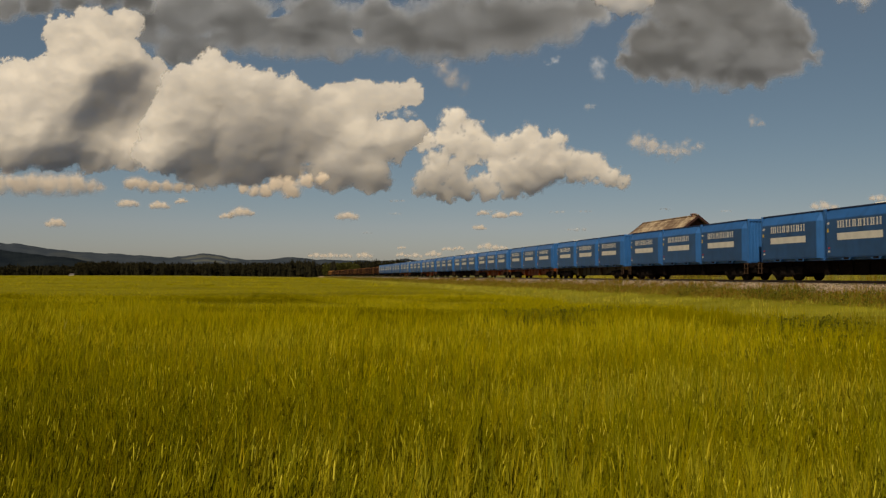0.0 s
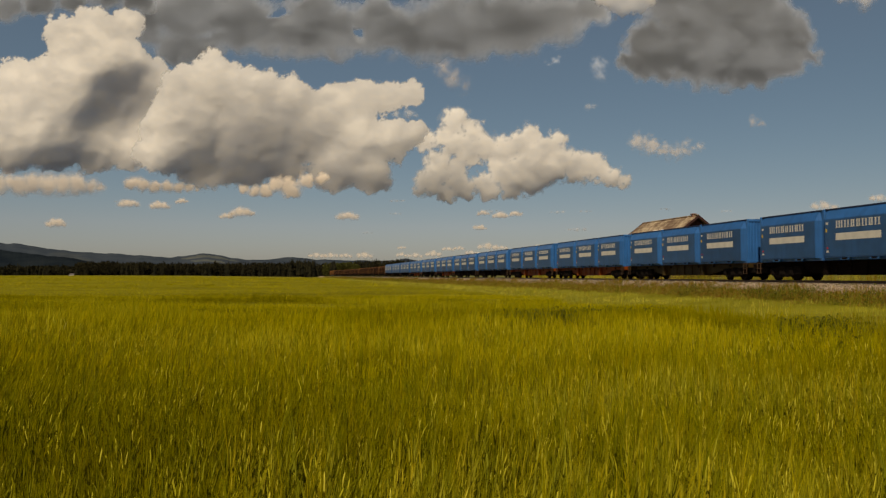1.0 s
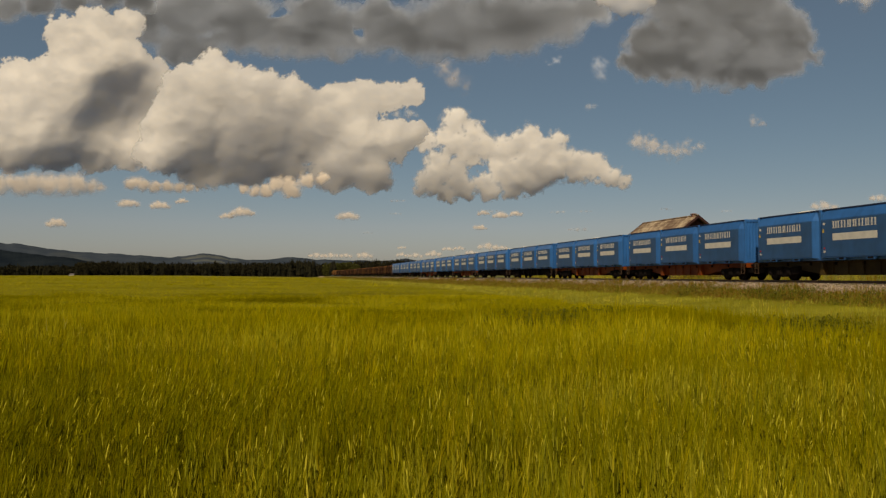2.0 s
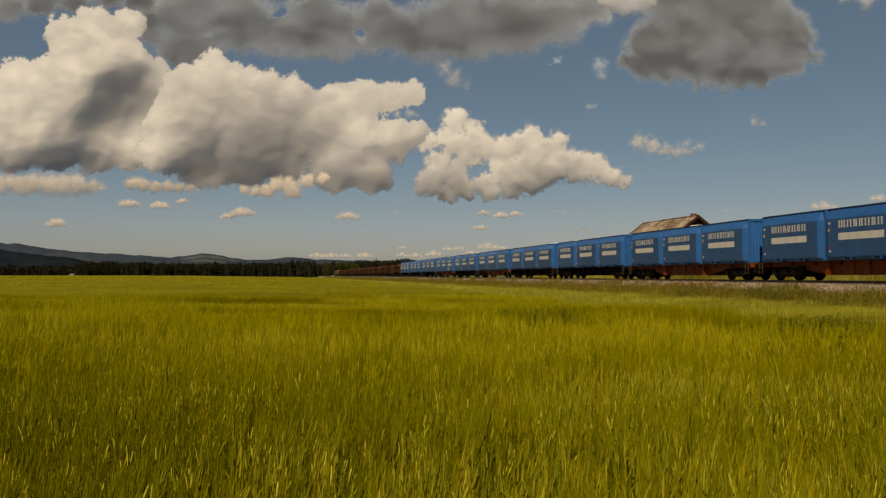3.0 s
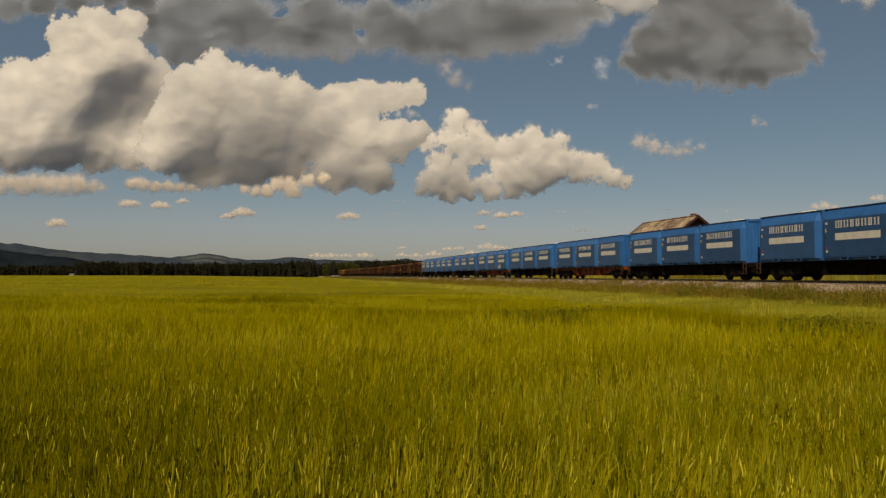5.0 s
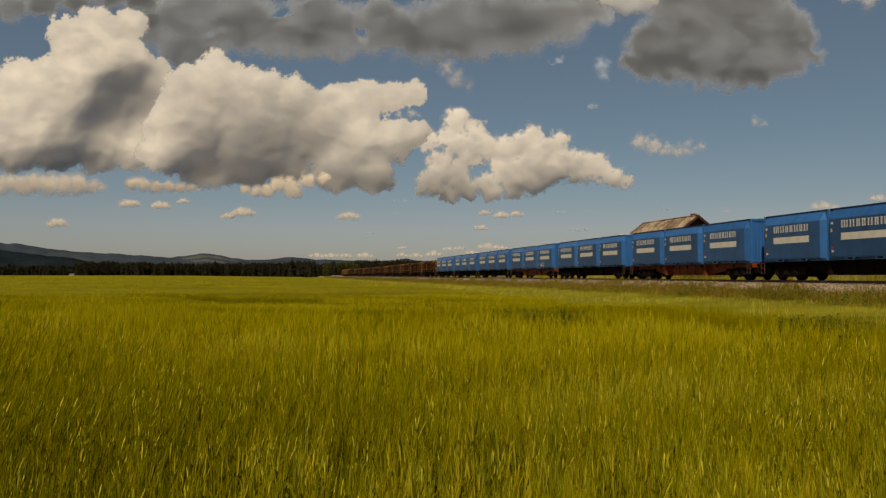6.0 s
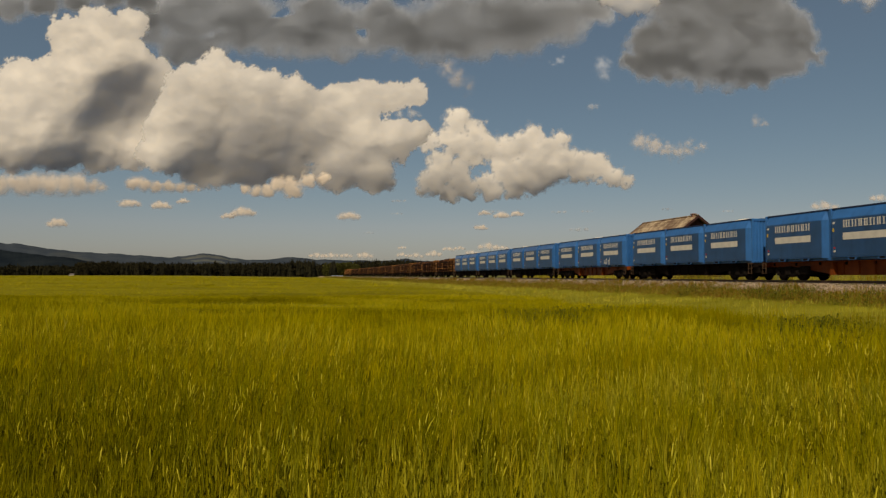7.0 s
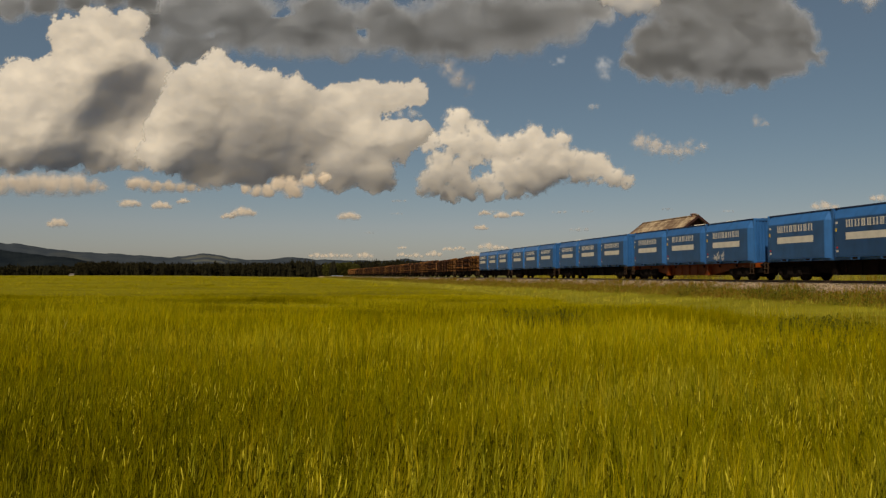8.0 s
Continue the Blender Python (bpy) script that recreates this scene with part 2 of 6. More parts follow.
def grid_sheet(name, ss, pp, lift, mats, keep=None):
    S, P = np.meshgrid(ss, pp, indexing="ij")
    X = ABEAM.x + FAR.x * S + SIDE.x * P
    Y = ABEAM.y + FAR.y * S + SIDE.y * P
    Z = ground_z(X, Y) + (lift(X, Y) if callable(lift) else lift)
    V = np.stack([X, Y, Z], -1).reshape(-1, 3)
    i = np.arange(len(ss) * len(pp)).reshape(len(ss), len(pp))
    q = np.stack([i[:-1, :-1], i[:-1, 1:], i[1:, 1:], i[1:, :-1]], -1)
    if keep is not None:
        q = q[keep((X[:-1, :-1] + X[1:, 1:]) / 2, (Y[:-1, :-1] + Y[1:, 1:]) / 2)]
    q = q.reshape(-1, 4)
    return arrays_object(name, V, q.ravel(), np.full(len(q), 4), mats, smooth=True)


def ground_material():
    m, n = material("rough_grassland")
    wide = noise_tex(n, 0.06, 4)
    fine = noise_tex(n, 3.0, 6, 0.7)
    c = ramp(n, wide, [(0.35, (0.055, 0.05, 0.04)), (0.6, (0.075, 0.068, 0.052)), (0.75, (0.085, 0.07, 0.05))])
    c = mix_colour(n, 0.6, c, ramp(n, fine, [(0.3, (0.25, 0.25, 0.25)), (0.7, (1, 1, 1))]), "MULTIPLY")
    return finish(m, n, c, 0.9, 0, fine, 0.05, 0.6, spec=0.1)


SHEET_S = graded([(-400, 60), (-40, 8), (0, 2), (120, 2), (300, 8), (900, 30), (2000, 150), (4700, 400)])
SHEET_P = graded([(-3000, 400), (-300, 60), (-40, 6), (-6, 1), (0, 0.8), (34, 0.8), (120, 5), (600, 30), (3500, 400)])
ground = tagged(grid_sheet("ground", SHEET_S, SHEET_P, 0.0, [ground_material()]),
                "dry grass and earth under the crop and along the railway", "ground", kind="structure")


def ballast_material():
    m, n = material("crushed_stone")
    tc = n.nodes.new("ShaderNodeTexCoord")
    v = n.nodes.new("ShaderNodeTexVoronoi")
    v.inputs["Scale"].default_value = 14.0
    n.links.new(tc.outputs["Object"], v.inputs["Vector"])
    sep = n.nodes.new("ShaderNodeSeparateColor")
    n.links.new(v.outputs["Color"], sep.inputs[0])
    c = ramp(n, sep.outputs[0], [(0.0, (0.13, 0.09, 0.052)), (0.5, (0.28, 0.20, 0.12)), (1.0, (0.48, 0.365, 0.24))])
    c = mix_colour(n, ramp(n, noise_tex(n, 0.8, 4), [(0.45, (0, 0, 0)), (0.7, (0.5, 0.5, 0.5))]), c, (0.20, 0.12, 0.06))
    return finish(m, n, c, 0.9, 0, v.outputs["Distance"], 0.05, 0.8, spec=0.15)


M_BALLAST = ballast_material()


def line_prism(name, outline, s0, s1, mat, cuts=60):
    """A section of (across, height) carried along the line."""
    bm = bmesh.new()
    rings = []
    for i in range(cuts + 1):
        s = s0 + (s1 - s0) * i / cuts
        rings.append([bm.verts.new(on_line(s, p, z)) for p, z in outline])
    k = len(outline)
    for a, b in zip(rings, rings[1:]):
        for j in range(k):
            bm.faces.new((a[j], b[j], b[(j + 1) % k], a[(j + 1) % k]))
    bm.faces.new(rings[0][::-1])
    bm.faces.new(rings[-1])
    bmesh.ops.recalc_face_normals(bm, faces=bm.faces[:])
    return mesh_object(name, bm, mat)


ballast = tagged(line_prism("ballast_bed", [(-3.6, 0.55), (-2.0, RAIL_Z - 0.19), (1.95, RAIL_Z - 0.19), (3.7, 0.45), (3.7, 0.1), (-3.6, 0.1)], -60, 900, M_BALLAST),
                 "pale crushed stone bed under the railway track", "ballast", kind="structure")


def loose_stones():
    r = np.random.RandomState(11)
    k = 11000
    s = -12 + 130 * r.rand(k) ** 1.6
    p = r.uniform(0.9, 3.95, k)
    z = np.where(p < 1.95, RAIL_Z - 0.19, RAIL_Z - 0.19 - (p - 1.95) / 1.75 * (RAIL_Z - 0.19 - 0.45))
    size = r.uniform(0.025, 0.055, k) * (1 + (s > 50) * 0.5)
    base = np.array([(1, 0, 0), (-1, 0, 0), (0, 1, 0), (0, -1, 0), (0, 0, 1), (0, 0, -1)], float)
    tri = np.array([(0, 2, 4), (2, 1, 4), (1, 3, 4), (3, 0, 4), (2, 0, 5), (1, 2, 5), (3, 1, 5), (0, 3, 5)])
    V = base[None] * size[:, None, None] * r.uniform(0.6, 1.3, (k, 6, 1))
    a = r.uniform(0, 6.28, k)
    ca, sa = np.cos(a)[:, None], np.sin(a)[:, None]
    x = V[..., 0] * ca - V[..., 1] * sa
    y = V[..., 0] * sa + V[..., 1] * ca
    C = np.array([ABEAM.x, ABEAM.y]) + s[:, None] * np.array([FAR.x, FAR.y]) + p[:, None] * np.array([SIDE.x, SIDE.y])
    V = np.stack([x + C[:, :1], y + C[:, 1:], V[..., 2] * 0.8 + z[:, None] + 0.015], -1).reshape(-1, 3)
    F = (tri[None] + 6 * np.arange(k)[:, None, None]).reshape(-1, 3)
    m, n = material("loose_stone")
    g = n.nodes.new("ShaderNodeNewGeometry")
    c = ramp(n, g.outputs["Random Per Island"], [(0.0, (0.10, 0.068, 0.04)), (0.5, (0.24, 0.17, 0.10)), (0.85, (0.37, 0.28, 0.18)), (1.0, (0.55, 0.45, 0.32))])
    finish(m, n, c, 0.9, spec=0.15)
    return tagged(arrays_object("loose_stones", V, F.ravel(), np.full(len(F), 3), [m]), "loose grey and pinkish stones on the track shoulder", "stones", kind="stuff")


loose_stones()


def railway_track():
    track = new("railway_track")
    tagged(track, "single rusty railway track on wooden sleepers over pale ballast", "railway track", kind="structure")
    for y in (-0.755, 0.755):
        o = [(y - 0.07, RAIL_Z - 0.17), (y + 0.07, RAIL_Z - 0.17), (y + 0.07, RAIL_Z - 0.155), (y + 0.012, RAIL_Z - 0.13), (y + 0.012, RAIL_Z - 0.045),
             (y + 0.036, RAIL_Z - 0.03), (y + 0.032, RAIL_Z), (y - 0.032, RAIL_Z), (y - 0.036, RAIL_Z - 0.03), (y - 0.012, RAIL_Z - 0.045), (y - 0.012, RAIL_Z - 0.13), (y - 0.07, RAIL_Z - 0.155)]
        line_prism("rail", o, -60, 900, M_RAIL, 40).parent = track
    bm = bmesh.new()
    box(bm, -0.13, 0.13, -1.25, 1.25, -0.13, 0.0, 0.015)
    sl = mesh_object("sleeper", bm, M_SLEEPER, track)
    for i in range(160):
        o = sl if i == 0 else new("sleeper", sl.data)
        o.parent = track
        o.matrix_basis = Matrix.Translation(on_line(-10 + 0.62 * i, 0, RAIL_Z - 0.165)) @ pose(0, 0, 0, 0, 0, HEADING)


railway_track()


# ------------------------------------------------------------ hills and woods; directions in thousandths of the distance, right and up
def bearing(u, v, d):
    return Vector((u * d / 1000, d, EYE + v * d / 1000))


def hill_material(name, low, high, hue):
    m, n = material(name)
    t = noise_tex(n, 0.012, 6, 0.6, stretch=(1, 1, 2.5))
    w = noise_tex(n, 0.0022, 4, 0.5)
    c = ramp(n, t, [(0.35, low), (0.65, high)])
    c = mix_colour(n, ramp(n, w, [(0.56, (0, 0, 0)), (0.68, (0.7, 0.7, 0.7))]), c, hue)
    return finish(m, n, c, 1.0, 0, t, 6.0, 0.7, spec=0.0)


def ridge(name, d, deep, peaks, u0, u1, mats, label, rough=1.0, clearings=()):
    """A wooded ridge whose crest is a sum of broad swells (middle, height, width); clearings: felled places (u, share of the height, wide, high)."""
    us = np.linspace(u0, u1, 420)
    crest = sum(h * np.exp(-((us - m) / w) ** 2) for m, h, w in peaks)
    crest = crest + rough * fbm(us * 0.03, us * 0 + d, us * 0, 5, 0.6)
    fs, backs = (-0.03, 0.3, 0.6, 0.82, 0.95, 1.0, 0.9, -0.05), (0.0, 0.25, 0.5, 0.75, 0.92, 1.0, 1.15, 1.6)
    ks = np.concatenate([np.linspace(0, 5, 26), [6, 7]])
    f, back = np.interp(ks, range(8), fs)[:, None], np.interp(ks, range(8), backs)[:, None]
    inner = np.where((ks > 0.1) & (ks < 6.5), 1.0, 0.0)[:, None]
    jitter = 0.4 * rough * inner * perlin(us[None] * 0.08 + 0 * f, ks[:, None] + 0 * us[None], 0 * f + 0 * us[None] + d)
    dd = d + deep * back
    V = np.stack([us[None] * dd / 1000, dd + 0 * us[None], np.maximum((crest[None] * f + jitter) * dd / 1000, -2) + 1.0], -1)
    i = np.arange(V.shape[0] * V.shape[1]).reshape(V.shape[:2])
    q = np.stack([i[:-1, :-1], i[:-1, 1:], i[1:, 1:], i[1:, :-1]], -1).reshape(-1, 4)
    U, Fr = np.broadcast_to(us[None], V.shape[:2]), np.broadcast_to(np.where(ks[:, None] <= 5, f, -1), V.shape[:2])
    bare = np.zeros(V.shape[:2], bool)
    for cu, cf, wide, high in clearings:
        bare |= np.hypot((U - cu) / wide, (Fr - cf) / high) + 0.6 * fbm(U * 0.07, Fr * 9, U * 0 + cf, 3) < 1
    return tagged(arrays_object(name, V.reshape(-1, 3), q.ravel(), np.full(len(q), 4), mats, bare[:-1, :-1].ravel().astype(int), smooth=True), label, "hill", kind="structure")


# far hills: haze is painted in, as a paler and bluer base colour
M_HILL_A = hill_material("hazed_far_forest", (0.030, 0.037, 0.046), (0.043, 0.050, 0.056), (0.06, 0.062, 0.055))
# nearer hill: the cloud shadow on it is put into these dark colours
M_HILL_B = hill_material("shaded_near_forest", (0.008, 0.011, 0.014), (0.014, 0.018, 0.020), (0.02, 0.023, 0.023))
M_FELLED = hill_material("felled_ground", (0.060, 0.064, 0.058), (0.095, 0.094, 0.078), (0.08, 0.08, 0.066))
ridge("hill", 3600, 500, [(-600, 25, 120), (-420, 5, 80), (-307, 7, 32), (-196, 4, 25), (-300, 21, 900)], -760, 560, [M_HILL_A, M_FELLED], "long wooded hills, distance haze in their colour, pale clearings", 1.3,
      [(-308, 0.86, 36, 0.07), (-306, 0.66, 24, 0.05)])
ridge("hill", 2700, 300, [(-600, 32, 120), (-470, 11, 70), (-700, 22, 80)], -760, -340, [M_HILL_B], "dark wooded hill beyond the fields, cloud shadow painted in", 1.0)
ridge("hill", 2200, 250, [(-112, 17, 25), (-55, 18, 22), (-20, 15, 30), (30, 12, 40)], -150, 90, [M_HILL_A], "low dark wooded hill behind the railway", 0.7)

# far woods: cloud shadow is put into the dark spruce and alder colours
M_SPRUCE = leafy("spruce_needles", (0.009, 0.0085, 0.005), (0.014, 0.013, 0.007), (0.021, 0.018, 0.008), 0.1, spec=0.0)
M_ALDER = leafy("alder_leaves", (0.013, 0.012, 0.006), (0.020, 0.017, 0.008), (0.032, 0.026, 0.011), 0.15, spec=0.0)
M_BIRCH = leafy("birch_leaves", (0.036, 0.036, 0.008), (0.052, 0.050, 0.011), (0.080, 0.073, 0.018), 0.3, spec=0.0)


def conifer_arrays(r, height, width, tiers=5, sides=5):
    """Jagged stacked skirts round one axis."""
    V, F = [], []
    for k in range(tiers):
        z0 = height * (0.06 + 0.86 * k / tiers)
        z1 = min(height, z0 + height * 0.30)
        w = width * (1 - 0.9 * k / tiers) * r.uniform(0.8, 1.15)
        b = len(V)
        a0 = r.uniform(0, 6.28)
        for j in range(sides * 2):
            a = a0 + math.pi * j / sides
            rr = w * (r.uniform(0.75, 1.1) if j % 2 else r.uniform(0.45, 0.65))
            V.append((rr * math.cos(a), rr * math.sin(a), z0 - (0.05 * height if j % 2 else 0) * r.rand()))
        V.append((r.uniform(-0.1, 0.1), r.uniform(-0.1, 0.1), z1))
        F += [(b + j, b + (j + 1) % (2 * sides), b + 2 * sides) for j in range(2 * sides)]
    return np.array(V), np.array(F)


def crown_arrays(r, height, width, clumps=26, low=0.25):
    """A rounded uneven crown out of many small leaf clumps."""
    V, F = [], []
    for _ in range(clumps):
        t = r.rand()
        z = height * (low + (1 - low) * t)
        w = width * math.sin(math.pi * min(1, 0.12 + 0.86 * t)) ** 0.7
        a, q = r.uniform(0, 6.28), w * math.sqrt(r.rand())
        c = np.array((q * math.cos(a), q * math.sin(a), z))
        for _ in range(7):
            e = r.normal(0, 1, 3) * width * np.array((0.17, 0.17, 0.13))
            b = len(V)
            s = width * r.uniform(0.12, 0.24)
            for _ in range(3):
                V.append(c + e + r.normal(0, 1, 3) * s)
            F.append((b, b + 1, b + 2))
    return np.array(V), np.array(F)


def wood(name, label, seed, count, place, conifer_share, mats, h=(12, 19)):
    r = np.random.RandomState(seed)
    kinds = [conifer_arrays(r, 1, 0.25) for _ in range(6)] + [crown_arrays(r, 1, 0.30, 11) for _ in range(6)]
    V, F, M, n = [], [], [], 0
    for _ in range(count):
        x, y = place(r)
        if y < 860 and abs(float(across(np.float64(x), np.float64(y)))) < 7:
            continue
        con = r.rand() < conifer_share
        k = r.randint(6) + (0 if con else 6)
        hh = r.uniform(*h) * (1.0 if con else 0.9) * (1 + 0.22 * float(fbm(np.float64(x * 0.012), np.float64(y * 0.012), np.float64(seed), 3)))
        v, f = kinds[k]
        a = r.uniform(0, 6.28)
        v = v @ np.array([(math.cos(a), math.sin(a), 0), (-math.sin(a), math.cos(a), 0), (0, 0, 1)]) * hh
        V.append(v + np.array((x, y, float(ground_z(np.float64(x), np.float64(y))) - 0.3)))
        F.append(f + n)
        M.append(np.full(len(f), 0 if con else 1))
        n += len(v)
    F = np.concatenate(F)
    return tagged(arrays_object(name, np.concatenate(V), F.ravel(), np.full(len(F), 3), mats, np.concatenate(M)), label, "forest", kind="stuff")


def belt(u0, u1, d0, d1):
    def place(r):
        d = r.uniform(d0, d1)
        return r.uniform(u0, u1) * d / 1000, d
    return place


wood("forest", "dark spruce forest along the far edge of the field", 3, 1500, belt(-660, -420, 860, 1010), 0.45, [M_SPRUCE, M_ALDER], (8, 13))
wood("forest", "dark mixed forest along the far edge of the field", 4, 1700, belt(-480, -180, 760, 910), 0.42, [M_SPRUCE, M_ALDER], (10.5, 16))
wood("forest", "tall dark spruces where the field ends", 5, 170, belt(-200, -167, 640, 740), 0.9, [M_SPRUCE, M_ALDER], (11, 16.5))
wood("forest", "light green birches beside the distant track", 8, 330, belt(-172, -112, 660, 740), 0.04, [M_SPRUCE, M_BIRCH], (9, 12.5))
wood("forest", "a few dark spruces among birches", 9, 16, belt(-150, -139, 635, 655), 1.0, [M_SPRUCE, M_BIRCH], (10, 14))
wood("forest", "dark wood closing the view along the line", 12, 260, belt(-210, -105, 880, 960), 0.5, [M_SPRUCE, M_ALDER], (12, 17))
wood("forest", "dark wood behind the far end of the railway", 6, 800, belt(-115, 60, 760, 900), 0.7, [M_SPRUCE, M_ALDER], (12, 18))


def far_farmhouse():
    h = new("farmhouse")
    white, roof = plain("white_boards", (0.48, 0.44, 0.38), 0.1), plain("slate_roof", (0.10, 0.08, 0.07), 0.3)
    bm = bmesh.new()
    prism(bm, [(-3, 0), (3, 0), (3, 1.9), (0, 3.5), (-3, 1.9)], "y", -5.5, 5.5)
    part("wall", bm, white, h, "white board walls")
    for q in (-1, 1):
        bm = bmesh.new()
        prism(bm, [(0, 3.6), (0, 3.8), (q * 3.4, 1.95), (q * 3.4, 1.75)], "y", -5.9, 5.9)
        part("roof_slope", bm, roof, h)
    v = bearing(-481, 0, 845)
    h.matrix_basis = Matrix.Translation((v.x, v.y, float(ground_z(np.float64(v.x), np.float64(v.y))) + 0.2)) @ pose(0, 0, 0, 0, 0, 80) @ Matrix.Diagonal((0.75, 0.75, 0.75, 1))
    tagged(h, "small white farmhouse at the forest edge", "house")


def far_bales():
    """A row of wrapped bales at the end of the field."""
    film_white = plain("white_bale_film", (0.52, 0.54, 0.57), 0.15, 2.0, 0.5)
    bm = bmesh.new()
    tube(bm, (-0.6, 0, 0.58), (0.6, 0, 0.58), 0.6, n=18)
    bmesh.ops.bevel(bm, geom=[e for e in bm.edges if abs(abs(e.verts[0].co.x) - 0.6) < 1e-3 and abs(abs(e.verts[1].co.x) - 0.6) < 1e-3], offset=0.1, segments=2, affect="EDGES")
    bale = mesh_object("bale", bm, film_white, None, True)
    tagged(bale, "round bale wrapped in white film beside the field", "bale", "row of wrapped bales")
    for k in range(7):
        x, y = -81.5 + 1.38 * k, 556 + 0.3 * k
        m = Matrix.Translation((x, y, float(ground_z(np.float64(x), np.float64(y))) - 0.22)) @ pose(0, 0, 0, 0, 0, 4 - 3 * (k % 3))
        if k == 0:
            bale.matrix_basis = m
        else:
            copy_thing(bale, m)


far_farmhouse()
far_bales()


# ------------------------------------------------------------ clouds: lumpy bodies in thin air, high over the plain
def cloud_material(name, relief, face, glow, thin_through, thick_through, spread=0.0):
    m, n = material(name)
    at = n.nodes.new("ShaderNodeAttribute")
    at.attribute_name = "cover"
    d = n.nodes.new("ShaderNodeBsdfDiffuse")
    d.inputs[0].default_value = (*face, 1)
    # the heaped relief of the vapour, stronger than the smooth outer shape
    g = n.nodes.new("ShaderNodeNewGeometry")
    v = n.nodes.new("ShaderNodeVectorMath")
    v.operation = "MULTIPLY_ADD"
    v.inputs[1].default_value, v.inputs[2].default_value = (relief, relief, relief), (0.0, relief - 1.0, 0.0)
    w = n.nodes.new("ShaderNodeVectorMath")
    w.operation = "NORMALIZE"
    n.links.new(g.outputs["Normal"], v.inputs[0])
    n.links.new(v.outputs[0], w.inputs[0])
    n.links.new(w.outputs[0], d.inputs["Normal"])
    # part of the light spreads through the vapour from above and softens the relief
    lift = n.nodes.new("ShaderNodeVectorMath")
    lift.operation = "ADD"
    lift.inputs[1].default_value = (0.0, 0.0, 0.75)
    lifted = n.nodes.new("ShaderNodeVectorMath")
    lifted.operation = "NORMALIZE"
    d2 = n.nodes.new("ShaderNodeBsdfDiffuse")
    d2.inputs[0].default_value = (*face, 1)
    n.links.new(g.outputs["Normal"], lift.inputs[0])
    n.links.new(lift.outputs[0], lifted.inputs[0])
    n.links.new(lifted.outputs[0], d2.inputs["Normal"])
    both = n.nodes.new("ShaderNodeMixShader")
    both.inputs[0].default_value = spread
    n.links.new(d.outputs[0], both.inputs[1])
    n.links.new(d2.outputs[0], both.inputs[2])
    t = n.nodes.new("ShaderNodeBsdfTranslucent")
    t.inputs[0].default_value = (*glow, 1)
    a = n.nodes.new("ShaderNodeMixShader")
    # light comes through where the cloud is thin
    tk = n.nodes.new("ShaderNodeAttribute")
    tk.attribute_name = "thickness"
    mr = n.nodes.new("ShaderNodeMapRange")
    mr.inputs[3].default_value, mr.inputs[4].default_value = thin_through, thick_through
    n.links.new(tk.outputs["Fac"], mr.inputs[0])
    n.links.new(mr.outputs[0], a.inputs[0])
    n.links.new(both.outputs[0], a.inputs[1])
    n.links.new(t.outputs[0], a.inputs[2])
    tr = n.nodes.new("ShaderNodeBsdfTransparent")
    x = n.nodes.new("ShaderNodeMixShader")
    n.links.new(at.outputs["Fac"], x.inputs[0])
    n.links.new(tr.outputs[0], x.inputs[1])
    n.links.new(a.outputs[0], x.inputs[2])
    o = n.nodes.new("ShaderNodeOutputMaterial")
    n.links.new(x.outputs[0], o.inputs[0])
    return m


M_CLOUD = cloud_material("cloud_vapour", 1.5, (0.925, 0.825, 0.675), (0.50, 0.595, 0.765), 0.52, 0.36, 0.18)
# distance haze is painted in here: its reddening is in the warm face colour
M_FAR_CLOUD = cloud_material("hazed_cloud_vapour", 1.2, (0.92, 0.75, 0.55), (0.60, 0.58, 0.60), 0.5, 0.35, 0.18)
M_DECK = cloud_material("cloud_deck_vapour", 1.0, (0.88, 0.87, 0.86), (0.82, 0.845, 0.88), 0.29, 0.105)
CLOUDS = []


def smoothed(a, k):
    """A soft running mean over k cells to each side, twice."""
    for _ in range(2):
        for ax in (0, 1):
            pads = [(0, 0), (0, 0)]
            pads[ax] = (k + 1, k)
            c = np.cumsum(np.pad(a, pads, mode="edge"), axis=ax)
            n = a.shape[ax]
            hi, lo = np.take(c, np.arange(2 * k + 1, 2 * k + 1 + n), axis=ax), np.take(c, np.arange(0, n), axis=ax)
            a = (hi - lo) / (2 * k + 1)
    return a


